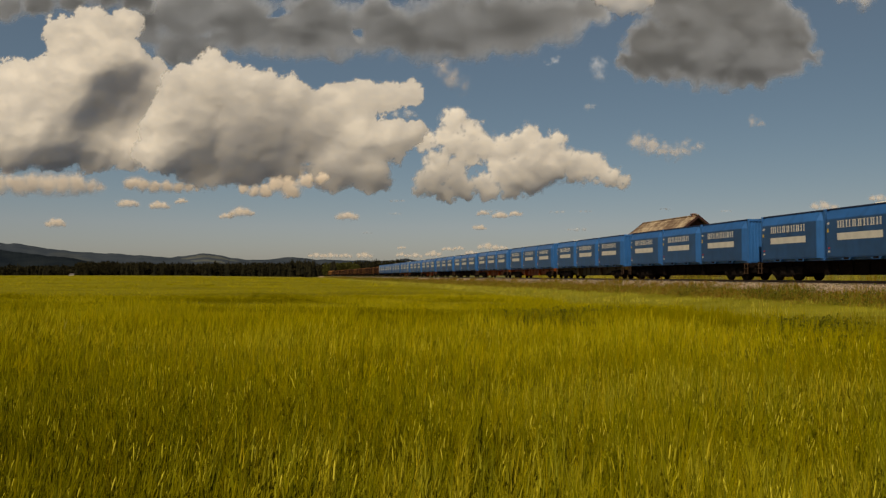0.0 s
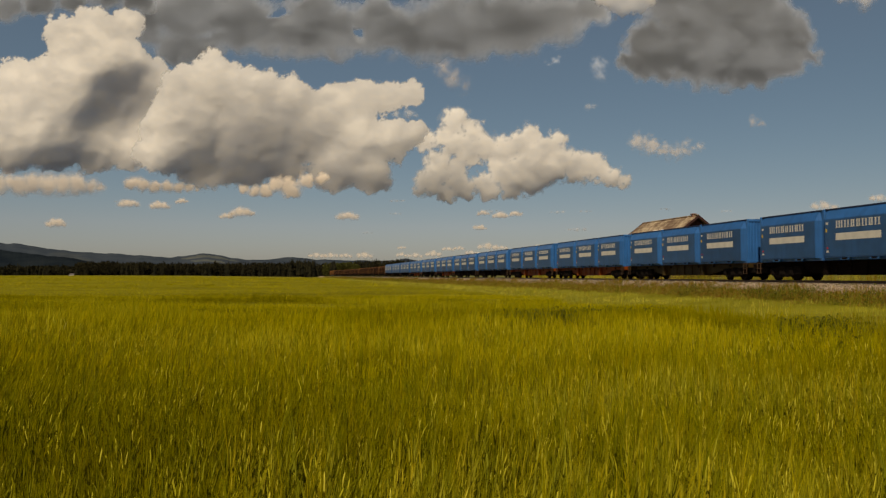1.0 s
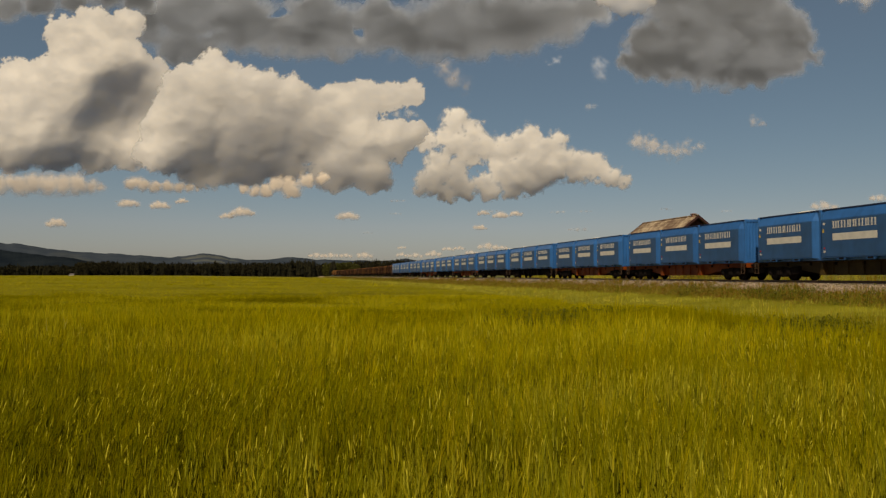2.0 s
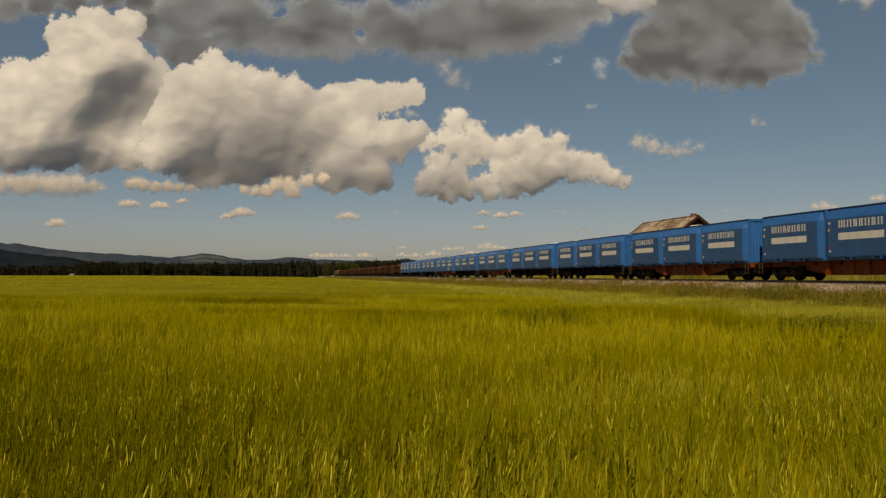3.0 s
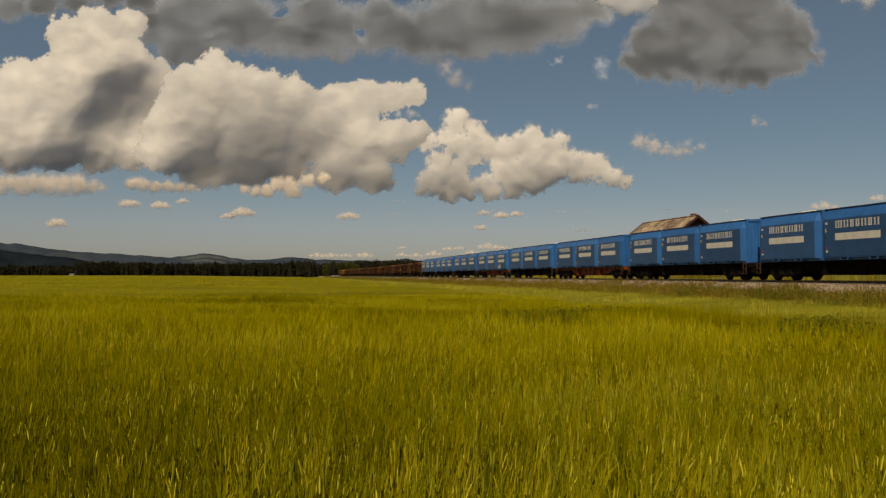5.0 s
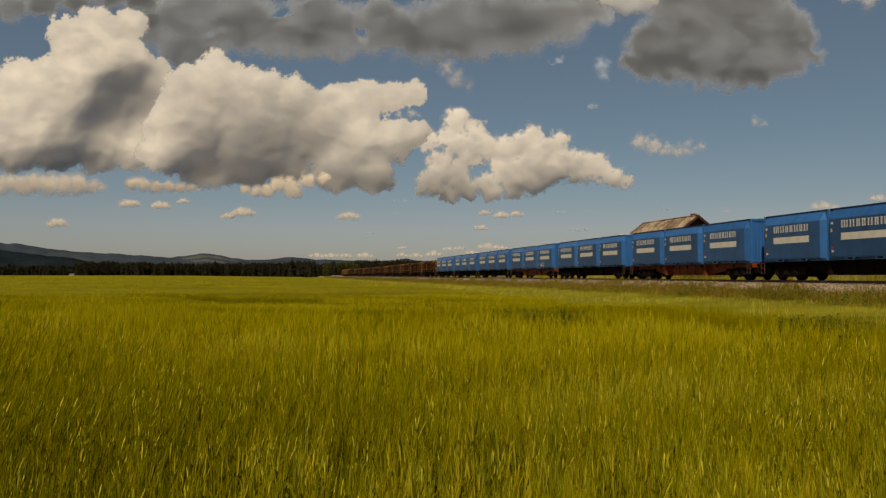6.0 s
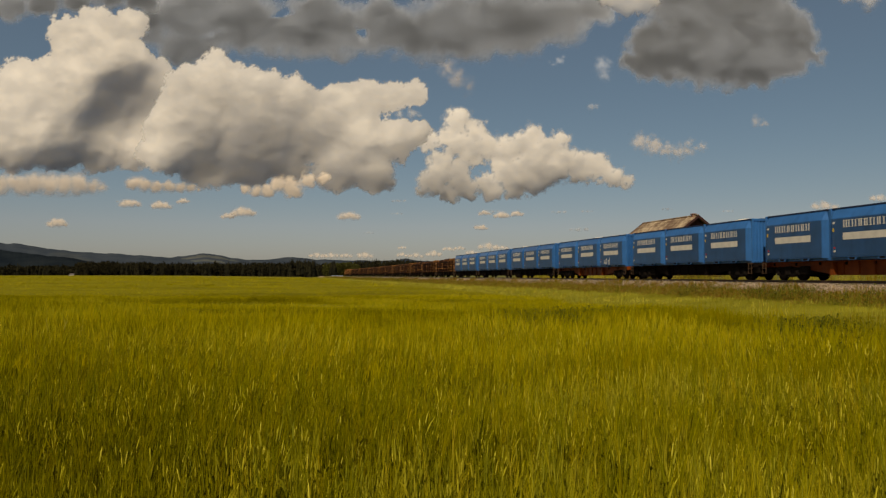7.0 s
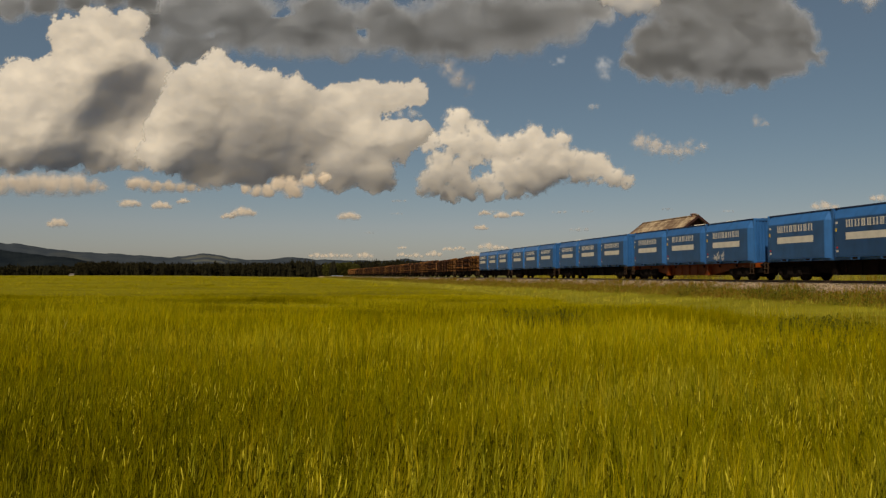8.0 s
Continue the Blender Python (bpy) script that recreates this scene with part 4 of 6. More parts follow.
def make_container(graffiti=False, heap=None):
    c = new("container")
    bm = bmesh.new()
    sect = [[(1.22, 0.12), (1.22, 2.31), (1.10, 2.86), (-1.10, 2.86), (-1.22, 2.31), (-1.22, 0.12)],
            [(1.45, 0.16), (1.45, 2.36), (1.13, 2.90), (-1.13, 2.90), (-1.45, 2.36), (-1.45, 0.16)]]
    rings = [[bm.verts.new((x, y, z)) for y, z in sect[k]] for x, k in ((-2.98, 0), (-2.62, 1), (2.62, 1), (2.98, 0))]
    for a, b in zip(rings, rings[1:]):
        for j in range(6):
            bm.faces.new((a[j], a[(j + 1) % 6], b[(j + 1) % 6], b[j]))
    bm.faces.new(rings[0])
    bm.faces.new(rings[-1][::-1])
    bmesh.ops.recalc_face_normals(bm, faces=bm.faces[:])
    bmesh.ops.bevel(bm, geom=bm.edges[:], offset=0.012, segments=1, affect="EDGES")
    part("body", bm, M_BLUE, c)
    for s in (-1, 1):
        bm = bmesh.new()
        box(bm, -2.58, 2.58, s * 1.453 - 0.012, s * 1.453 + 0.012, 0.22, 2.32, 0.006)
        part("side_panel", bm, M_PANEL, c, "dark blue flat side panel")
        bm = bmesh.new()
        box(bm, -1.73, 1.65, s * 1.468 - 0.004, s * 1.468 + 0.004, 1.13, 1.52)
        part("white_band", bm, M_WHITE, c, "off-white painted band")
        # the maker's mark as plain white bars
        bm = bmesh.new()
        x0, y0 = -1.73, s * 1.468
        for w in (0.66, 0.50, 0.42, 0.42, 0.50, 0.42, 0.50):
            for q in np.linspace(x0 + 0.09, x0 + w - 0.17, 3 if w > 0.6 else 2):
                box(bm, q - 0.042, q + 0.042, y0 - 0.004, y0 + 0.004, 1.85, 2.20)
                for z0 in (1.815, 2.18):
                    box(bm, q - 0.075, q + 0.075, y0 - 0.0045, y0 + 0.0045, z0, z0 + 0.032)
            x0 += w
        part("emblem", bm, M_WHITE, c, "row of upright white bars")
        for x0, x1, z0, z1, mt, nm in ((-2.52, -2.36, 2.04, 2.16, M_WHITE, "label"), (-2.55, -2.44, 1.60, 1.80, M_YELLOW, "hazard_mark"),
                                       (-2.48, -2.36, 0.66, 0.76, M_RED, "label"), (-2.50, -2.34, 0.46, 0.57, M_WHITE, "label")):
            bm = bmesh.new()
            box(bm, x0, x1, s * 1.469 - 0.004, s * 1.469 + 0.004, z0, z1)
            part(nm, bm, mt, c)
        for x in (-1.1, 1.1):
            bm = bmesh.new()
            prism(bm, [(x - 0.45, 0.24), (x - 0.30, 0.02), (x + 0.30, 0.02), (x + 0.45, 0.24)], "y", s * 1.30 - 0.13, s * 1.30 + 0.13)
            part("fork_pocket", bm, M_BLUE, c)
            # no hole is cut: a dark plate stands for the shade inside the pocket
            bm = bmesh.new()
            box(bm, x - 0.2, x + 0.2, s * 1.432 - 0.004, s * 1.432 + 0.008, 0.05, 0.16)
            part("pocket_opening", bm, M_IRON, c, "dark plate for the shaded fork opening")
        bm = bmesh.new()
        box(bm, -3.0, 3.0, s * 1.2 - 0.07, s * 1.2 + 0.07, 0.02, 0.15, 0.01)
        part("bottom_rail", bm, M_BLUE, c)
        bm = bmesh.new()
        box(bm, -3.0, 3.0, s * 1.12 - 0.05, s * 1.12 + 0.05, 2.88, 2.97, 0.01)
        part("top_rail", bm, M_NAVY, c, "dark top rail")
        for x in (-3.0, 3.0):
            bm = bmesh.new()
            box(bm, x - 0.06, x + 0.06, s * 1.17 - 0.07, s * 1.17 + 0.07, 0.0, 2.96, 0.015)
            part("corner_post", bm, M_BLUE, c)
    for s in (-1, 1):
        bm = bmesh.new()
        n = 9
        o = []
        for k in range(n):
            y0 = -1.08 + 2.16 * k / n
            w = 2.16 / n
            o += [(y0, 2.985), (y0 + 0.3 * w, 2.985), (y0 + 0.45 * w, 3.03), (y0 + 0.85 * w, 3.03)]
        o += [(1.08, 2.985)]
        lo = [bm.verts.new((s * x, y, 0.15)) for y, x in o]
        hi = [bm.verts.new((s * x, y, 2.82)) for y, x in o]
        for j in range(len(o) - 1):
            bm.faces.new((lo[j], lo[j + 1], hi[j + 1], hi[j]))
        bl = [bm.verts.new((s * 2.97, y, z)) for y, z in ((-1.08, 0.15), (1.08, 0.15), (1.08, 2.82), (-1.08, 2.82))]
        bm.faces.new(bl)
        bmesh.ops.recalc_face_normals(bm, faces=bm.faces[:])
        part("end_wall", bm, M_BLUE, c, "ribbed blue end wall")
        bm = bmesh.new()
        box(bm, s * 3.0 - 0.06, s * 3.0 + 0.06, -1.1, 1.1, 2.80, 2.96, 0.01)
        part("top_beam", bm, M_BLUE, c)
        bm = bmesh.new()
        box(bm, s * 3.0 - 0.06, s * 3.0 + 0.06, -1.1, 1.1, 0.02, 0.16, 0.01)
        part("end_beam", bm, M_BLUE, c)
    bm = bmesh.new()
    prism(bm, [(-1.07, 2.88), (1.07, 2.88), (1.07, 2.93), (0.5, 2.99), (-0.5, 2.99), (-1.07, 2.93)], "x", -2.94, 2.94)
    part("roof_sheet", bm, M_NAVY, c, "dark roof sheet")
    if heap:
        # pale wood chips heaped over the rim
        x0, x1, peak = heap
        bm = bmesh.new()
        r = np.random.RandomState(int(x1 * 10) + 50)
        nx, ny = 26, 12
        g = [[bm.verts.new((x0 + (x1 - x0) * i / (nx - 1), -1.0 + 2.0 * j / (ny - 1),
                            2.88 + peak * (math.sin(math.pi * i / (nx - 1)) ** 0.6) * (math.sin(math.pi * j / (ny - 1)) ** 0.35) * (0.85 + 0.3 * r.rand())))
              for j in range(ny)] for i in range(nx)]
        for i in range(nx - 1):
            for j in range(ny - 1):
                bm.faces.new((g[i][j], g[i + 1][j], g[i + 1][j + 1], g[i][j + 1]))
        part("chip_heap", bm, M_CHIPS, c, "pale heap of wood chips", True)
    if graffiti:
        r = random.Random(4)
        bm = bmesh.new()
        for _ in range(26):
            x, z = r.uniform(-1.55, -0.25), r.uniform(0.30, 0.72)
            a, l = r.uniform(0, 3.14), r.uniform(0.06, 0.2)
            m = Matrix.Translation((x, -1.470, z)) @ pose(0, 0, 0, 0, math.degrees(a), 0) @ Matrix.Diagonal((l * 2, 0.008, 0.05, 1))
            bmesh.ops.create_cube(bm, size=1.0, matrix=m)
        part("graffiti", bm, M_WHITE, c, "pale yellowish sprayed scrawl")
    return tagged(c, "blue steel woodchip container with white band, dusty", "container", "containers on the train")


M_CHIPS = plain("wood_chips", (0.78, 0.68, 0.50), 0.2, 12.0, 0.9)


def wheelset(parent, x):
    bm = bmesh.new()
    tube(bm, (0, -1.0, 0), (0, 1.0, 0), 0.08, n=10)
    for s in (-1, 1):
        tube(bm, (0, s * 0.68, 0), (0, s * 0.82, 0), 0.46, n=24)
        tube(bm, (0, s * 0.655, 0), (0, s * 0.69, 0), 0.49, n=24)
        tube(bm, (0, s * 0.82, 0), (0, s * 0.845, 0), 0.2, n=12)
        box(bm, -0.3, 0.3, s * 0.832 - 0.02, s * 0.832 + 0.02, -0.03, 0.03)
    ob = part("wheelset", bm, M_IRON, parent, "greasy black wheels on an axle")
    ob.location = (x, 0, 0.46)
    return ob


def bogie(parent, x):
    bm = bmesh.new()
    for s in (-1, 1):
        prism(bm, [(-1.35, 0.62), (-1.2, 0.78), (-0.5, 0.80), (-0.3, 0.70), (0.3, 0.70), (0.5, 0.80), (1.2, 0.78), (1.35, 0.62), (1.05, 0.30), (0.72, 0.24), (0.4, 0.20), (-0.4, 0.20), (-0.72, 0.24), (-1.05, 0.30)],
              "y", s * 1.0 - 0.06, s * 1.0 + 0.06)
        for q in (-0.9, 0.9):
            box(bm, q - 0.15, q + 0.15, s * 1.1 - 0.06, s * 1.1 + 0.06, 0.32, 0.62, 0.02)
            tube(bm, (q, s * 1.16, 0.46), (q, s * 1.21, 0.46), 0.1, n=10)
        for q in (-0.18, 0.0, 0.18):
            tube(bm, (q, s * 1.08, 0.36), (q, s * 1.08, 0.66), 0.075, n=8)
    box(bm, -0.25, 0.25, -1.1, 1.1, 0.62, 0.86, 0.02)
    box(bm, -1.33, -1.22, -1.0, 1.0, 0.6, 0.72)
    box(bm, 1.22, 1.33, -1.0, 1.0, 0.6, 0.72)
    b = part("bogie", bm, M_IRON, parent, "black two-axle bogie frame")
    b.location = (x, 0, 0)
    wheelset(b, -0.9)
    wheelset(b, 0.9)
    return b


def running_gear(w, half, paint, mid_drop, pivots):
    for s in (-1, 1):
        bm = bmesh.new()
        prism(bm, [(-half, 1.12), (half, 1.12), (half, 0.86), (6.6, 0.82), (3.1, mid_drop), (-3.1, mid_drop), (-6.6, 0.82), (-half, 0.86)], "y", s * 0.84 - 0.05, s * 0.84 + 0.05)
        box(bm, -half, half, s * 0.9 - 0.2, s * 0.9 + 0.2, 1.09, 1.14, 0.008)
        for q in np.linspace(-2.4, 2.4, 5):
            box(bm, q - 0.025, q + 0.025, s * 0.91 - 0.04, s * 0.91 + 0.04, mid_drop + 0.02, 1.09)
        part("side_sill", bm, paint, w)
        for q in (-3.05, 3.05):
            bm = bmesh.new()
            prism(bm, [(q - 0.06, 1.05), (q + 0.06, 1.05), (q + 0.20, mid_drop), (q - 0.20, mid_drop)], "y", s * 1.02 - 0.14, s * 1.02 + 0.14)
            part("sill_bracket", bm, paint, w)
    bm = bmesh.new()
    box(bm, -half, half, -0.25, 0.25, 0.78, 1.10)
    part("centre_sill", bm, M_SOOT, w)
    for q in np.linspace(-half + 0.6, half - 0.6, 9):
        bm = bmesh.new()
        box(bm, q - 0.08, q + 0.08, -0.94, 0.94, 0.9, 1.08)
        part("cross_member", bm, M_SOOT, w)
    for s in (-1, 1):
        bm = bmesh.new()
        box(bm, s * half - 0.06, s * half + 0.06, -1.28, 1.28, 0.82, 1.13, 0.02)
        part("headstock", bm, paint, w)
        for y in (-0.88, 0.88):
            bm = bmesh.new()
            tube(bm, (s * half, y, 1.0), (s * (half + 0.5), y, 1.0), 0.09, n=10)
            tube(bm, (s * (half + 0.5), y, 1.0), (s * (half + 0.56), y, 1.0), 0.22, n=14)
            part("buffer", bm, M_IRON, w)
        bm = bmesh.new()
        box(bm, s * (half + 0.3) - 0.28, s * (half + 0.3) + 0.28, -0.05, 0.05, 0.90, 1.0)
        part("coupling", bm, M_IRON, w)
        bm = bmesh.new()
        box(bm, s * (half - 0.05) - 0.40, s * (half - 0.05) + 0.40, -0.95, 0.95, 0.46, 0.82, 0.05)
        part("brake_gear", bm, M_IRON, w)
        for y in (-1.40, 1.40):
            bm = bmesh.new()
            x = s * (half - 0.22)
            for q in (-0.17, 0.17):
                box(bm, x + q - 0.02, x + q + 0.02, y - 0.02, y + 0.02, 0.42, 1.10)
            for z in (0.42, 0.74):
                box(bm, x - 0.19, x + 0.19, y - 0.06, y + 0.06, z, z + 0.035)
            box(bm, x - 0.19, x + 0.19, min(y, y * 0.9), max(y, y * 0.9), 1.06, 1.12)
            part("corner_step", bm, M_STEP, w, "rust-stained ochre corner step")
        for y in (-0.45, 0.35):
            bm = bmesh.new()
            pts = [(s * (half + 0.05), y, 0.9), (s * (half + 0.30), y, 0.62), (s * (half + 0.52), y + 0.05, 0.58)]
            for a, b in zip(pts, pts[1:]):
                tube(bm, a, b, 0.035, n=8)
            part("brake_hose", bm, M_IRON, w)
        bogie(w, s * pivots)


def make_container_wagon(paint, label):
    w = new("container_wagon")
    running_gear(w, 9.3, paint, 0.32, 7.1)
    for x in (-5.6,):
        bm = bmesh.new()
        box(bm, x - 0.35, x + 0.35, -1.12, -0.5, 0.36, 0.86, 0.04)
        part("equipment_box", bm, M_IRON, w)
    bm = bmesh.new()
    tube(bm, (-6.0, -0.5, 0.62), (-4.4, -0.5, 0.62), 0.2, n=12)
    part("air_tank", bm, M_SOOT, w)
    return tagged(w, label, "railway wagon", "wagons of the train")


def bark_material(name, stops):
    """Each log its own tone, with rough bark."""
    m, n = material(name)
    g = n.nodes.new("ShaderNodeNewGeometry")
    c = ramp(n, g.outputs["Random Per Island"], stops)
    t = noise_tex(n, 3.0, 5, 0.65, stretch=(0.4, 1, 1))
    c = mix_colour(n, 0.7, c, ramp(n, t, [(0.3, (0.45, 0.42, 0.4)), (0.7, (1, 1, 1))]), "MULTIPLY")
    return finish(m, n, c, 0.9, 0, t, 0.02, 0.6, spec=0.1)


M_LOG = bark_material("log_bark", [(0.0, (0.036, 0.014, 0.0057)), (0.6, (0.083, 0.028, 0.0080)), (0.9, (0.150, 0.052, 0.0126)), (1.0, (0.360, 0.140, 0.0276))])
M_LOG_WARM = bark_material("patchy_log_bark", [(0.0, (0.07, 0.027, 0.007)), (0.5, (0.15, 0.056, 0.012)), (0.85, (0.28, 0.12, 0.024)), (1.0, (0.48, 0.25, 0.06))])
# tail loads: the patch of sun on them is put into this brighter colour
M_LOG_SUNLIT = bark_material("sunlit_log", [(0.0, (0.34, 0.13, 0.025)), (0.5, (0.48, 0.20, 0.04)), (1.0, (0.62, 0.31, 0.075))])
M_LOG_END = plain("cut_wood", (0.20, 0.085, 0.022), 0.5, 6.0)


def make_log_stack(seed, bark, label):
    """Logs laid lengthwise in rows, heaped higher in the middle."""
    r = random.Random(seed)
    bm = bmesh.new()
    z = 0.14
    top = r.uniform(2.25, 2.6)
    while z < top:
        side = 1.24 * math.sqrt(max(0.08, 1 - max(0, (z - 1.5) / (top - 1.3)) ** 2))
        y = -side + r.uniform(0.0, 0.12)
        while y < side:
            rad = r.choice((0.08, 0.10, 0.13, 0.16, 0.19)) * r.uniform(0.85, 1.1)
            h = z + r.uniform(-0.10, 0.10)
            l = 2.92 + r.uniform(-0.35, 0.12)
            dx = r.uniform(-0.3, 0.3)
            before = set(bm.faces)
            tube(bm, (-l + dx, y, h), (l + dx, y + r.uniform(-0.05, 0.05), h + r.uniform(-0.14, 0.14)), rad, rad * 0.82, 8)
            for f in set(bm.faces) - before:
                if len(f.verts) > 4:
                    f.material_index = 1
            y += rad * 2 + r.uniform(0, 0.05)
        z += 0.235
    ob = mesh_object("log_stack", bm, [bark, M_LOG_END])
    return tagged(ob, label, "log stack", "log loads")


def make_log_wagon():
    w = new("timber_wagon")
    running_gear(w, 9.3, M_SOOT, 0.5, 7.1)
    for x in (-8.2, -5.4, -4.0, -1.6, 1.6, 4.0, 5.4, 8.2):
        for s in (-1, 1):
            bm = bmesh.new()
            box(bm, x - 0.06, x + 0.06, s * 1.36 - 0.05, s * 1.36 + 0.05, 1.0, 3.3, 0.01)
            part("stake", bm, M_SOOT, w)
    return tagged(w, "dark timber wagon with upright steel stakes", "railway wagon", "wagons of the train")


def train_pose(s, shift, z):
    q = s - shift
    turn = math.degrees(float(bend(q + 7) - bend(q - 7)) / 14)
    return Matrix.Translation(on_line(q, 0, z)) @ pose(0, 0, 0, 0, 0, HEADING - turn)


def put(ob, s, z=RAIL_Z):
    ob.matrix_basis = train_pose(s, TRAVEL[0][1], z)
    ROLLING.append((ob, s, z))
    return ob


MID_A = 45.82 - WAGON / 2        # middle of the leading wagon of reference when the travel is nought
DECK = RAIL_Z + 1.145
wagon_orange = make_container_wagon(M_ORANGE, "flat container wagon with orange-brown fish-belly sills")
wagon_ochre = make_container_wagon(M_OCHRE, "flat container wagon with grimy ochre sills")
wagon_dark = make_container_wagon(M_SOOT, "flat container wagon with sooty brown sills")
box_plain = make_container()
box_tagged = make_container(True, (-2.6, 0.6, 0.20))
box_heaped = make_container(False, (-0.9, 2.3, 0.22))
tagged(box_heaped, "blue woodchip container heaped with pale wood chips")
tagged(box_tagged, "blue steel woodchip container with sprayed scrawl low on its side")
first = {}
for k in range(-4, 10):
    proto = wagon_ochre if k == -1 else wagon_orange if k in (0, 1, 4, 6) else wagon_dark
    put(proto if proto not in first else copy_thing(proto, Matrix()), MID_A + WAGON * k)
    first[proto] = True
    for j in (-1, 0, 1):
        p = box_tagged if (k, j) == (6, 1) else box_heaped if (k, j) in ((-3, 0), (-1, -1), (1, 0), (2, -1), (5, 1), (6, 0), (7, -1), (3, 1)) else box_plain
        put(p if p not in first else copy_thing(p, Matrix()), MID_A + WAGON * k - 6.09 * j, DECK)
        first[p] = True
log_wagon = make_log_wagon()
stacks = [make_log_stack(k, M_LOG, "stack of brown bark-covered logs loaded on a wagon") for k in (1, 2, 4)]
stacks.insert(2, make_log_stack(3, M_LOG_WARM, "stack of orange-brown logs with patchy bark on a wagon"))
sunlit_stacks = [make_log_stack(k, M_LOG_SUNLIT, "stack of orange-brown logs on the last wagons, sunlight in their colour") for k in (5, 6)]
for k in range(10, 25):
    put(log_wagon if k == 10 else copy_thing(log_wagon, Matrix()), MID_A + WAGON * k)
    for j in (-1, 0, 1):
        i = (k - 10) * 3 + j + 1
        load = stacks[i] if i < 4 else sunlit_stacks[i - 39] if k == 23 and j < 1 else copy_thing(sunlit_stacks[i % 2], Matrix()) if k >= 23 else copy_thing(stacks[(i * 7 + k) % 4], Matrix())
        put(load, MID_A + WAGON * k - 6.1 * j, RAIL_Z + 1.13)


# ------------------------------------------------------------ the house behind the line
def roof_material():
    m, n = material("weathered_roof")
    wide = noise_tex(n, 0.5, 5, 0.65)
    fine = noise_tex(n, 3.5, 6, 0.7, stretch=(1, 0.35, 1))
    c = ramp(n, fine, [(0.3, (0.17, 0.105, 0.055)), (0.5, (0.40, 0.29, 0.165)), (0.7, (0.62, 0.49, 0.31))])
    c = mix_colour(n, ramp(n, wide, [(0.44, (0.8, 0.8, 0.8)), (0.58, (0, 0, 0))]), c, (0.10, 0.052, 0.032))
    c = mix_colour(n, ramp(n, noise_tex(n, 1.6, 6, 0.7), [(0.52, (0, 0, 0)), (0.62, (0.7, 0.7, 0.7))]), c, (0.12, 0.07, 0.04))
    return finish(m, n, c, 0.95, 0, fine, 0.03, 0.5, spec=0.1)


M_ROOF = roof_material()
M_BOARD = plain("dark_red_boards", (0.040, 0.014, 0.009), 0.35, 3.0, 0.85)
M_BRICK = plain("chimney_brick", (0.20, 0.10, 0.06), 0.3, 6.0, 0.9)


def make_house():
    h = new("house")
    half_l, half_w, eave, top = 6.4, 3.6, 5.5, 8.2
    bm = bmesh.new()
    prism(bm, [(-half_w + 0.5, 0), (half_w - 0.5, 0), (half_w - 0.5, eave + 0.2), (0, top - 0.25), (-half_w + 0.5, eave + 0.2)], "x", -half_l + 0.5, half_l - 0.5)
    part("wall", bm, M_BOARD, h, "dark weathered board walls and gable")
    for s in (-1, 1):
        rows = 9
        for k in range(rows):
            bm = bmesh.new()
            a, b = k / rows, (k + 1.15) / rows
            y0, y1 = s * half_w * a, s * half_w * min(b, 1.03)
            z0, z1 = top - (top - eave) * a, top - (top - eave) * min(b, 1.03)
            sag = 0.05 * math.sin(k * 2.1)
            prism(bm, [(y0, z0 + 0.01), (y0, z0 + 0.04), (y1, z1 + 0.055 + sag * 0.3), (y1, z1 + 0.02)], "x", -half_l - 0.03 * (k % 3), half_l + 0.03 * (k % 2))
            part("roof_course", bm, M_ROOF, h)
    bm = bmesh.new()
    tube(bm, (-half_l, 0, top + 0.06), (half_l, 0, top + 0.06), 0.09, n=8)
    part("ridge_cap", bm, M_ROOF, h)
    for s in (-1, 1):
        for e in (-1, 1):
            bm = bmesh.new()
            prism(bm, [(0, top - 0.2), (0, top + 0.08), (s * half_w * 1.03, eave + 0.02), (s * half_w * 1.03, eave - 0.22)], "x", e * (half_l + 0.06) - 0.03, e * (half_l + 0.06) + 0.03)
            part("barge_board", bm, M_BOARD, h)
    bm = bmesh.new()
    box(bm, half_l - 1.15, half_l - 0.80, -0.2, 0.2, top - 0.5, top + 0.22, 0.02)
    box(bm, half_l - 1.22, half_l - 0.73, -0.27, 0.27, top + 0.20, top + 0.29, 0.02)
    part("chimney", bm, M_BRICK, h, "short brick chimney")
    for x, y in ((half_l - 0.49, -1.2), (half_l - 0.49, 1.2)):
        bm = bmesh.new()
        box(bm, x - 0.03, x + 0.04, y - 0.45, y + 0.45, 3.2, 4.4, 0.01)
        part("window", bm, M_WHITE, h, "white-framed window")
    h.matrix_basis = Matrix.Translation((25.15, 85.4, float(ground_z(np.float64(25.15), np.float64(85.4))) - 1.2)) @ pose(0, 0, 0, 0, 0, HEADING)
    return tagged(h, "old wooden house with a sun-bleached roof and chimney", "house")


make_house()


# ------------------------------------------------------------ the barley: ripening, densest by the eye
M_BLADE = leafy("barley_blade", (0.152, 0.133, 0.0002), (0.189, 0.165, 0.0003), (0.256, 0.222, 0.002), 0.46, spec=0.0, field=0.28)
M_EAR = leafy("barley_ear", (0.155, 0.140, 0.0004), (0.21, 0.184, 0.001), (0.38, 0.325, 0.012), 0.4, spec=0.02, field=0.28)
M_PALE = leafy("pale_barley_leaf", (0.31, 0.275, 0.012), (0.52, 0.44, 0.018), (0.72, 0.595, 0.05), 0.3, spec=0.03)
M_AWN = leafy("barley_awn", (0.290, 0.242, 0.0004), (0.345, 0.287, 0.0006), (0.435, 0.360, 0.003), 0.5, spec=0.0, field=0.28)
M_MARGIN = leafy("margin_grass", (0.20, 0.176, 0.006), (0.32, 0.278, 0.014), (0.50, 0.43, 0.06), 0.42, spec=0.0, field=0.2)
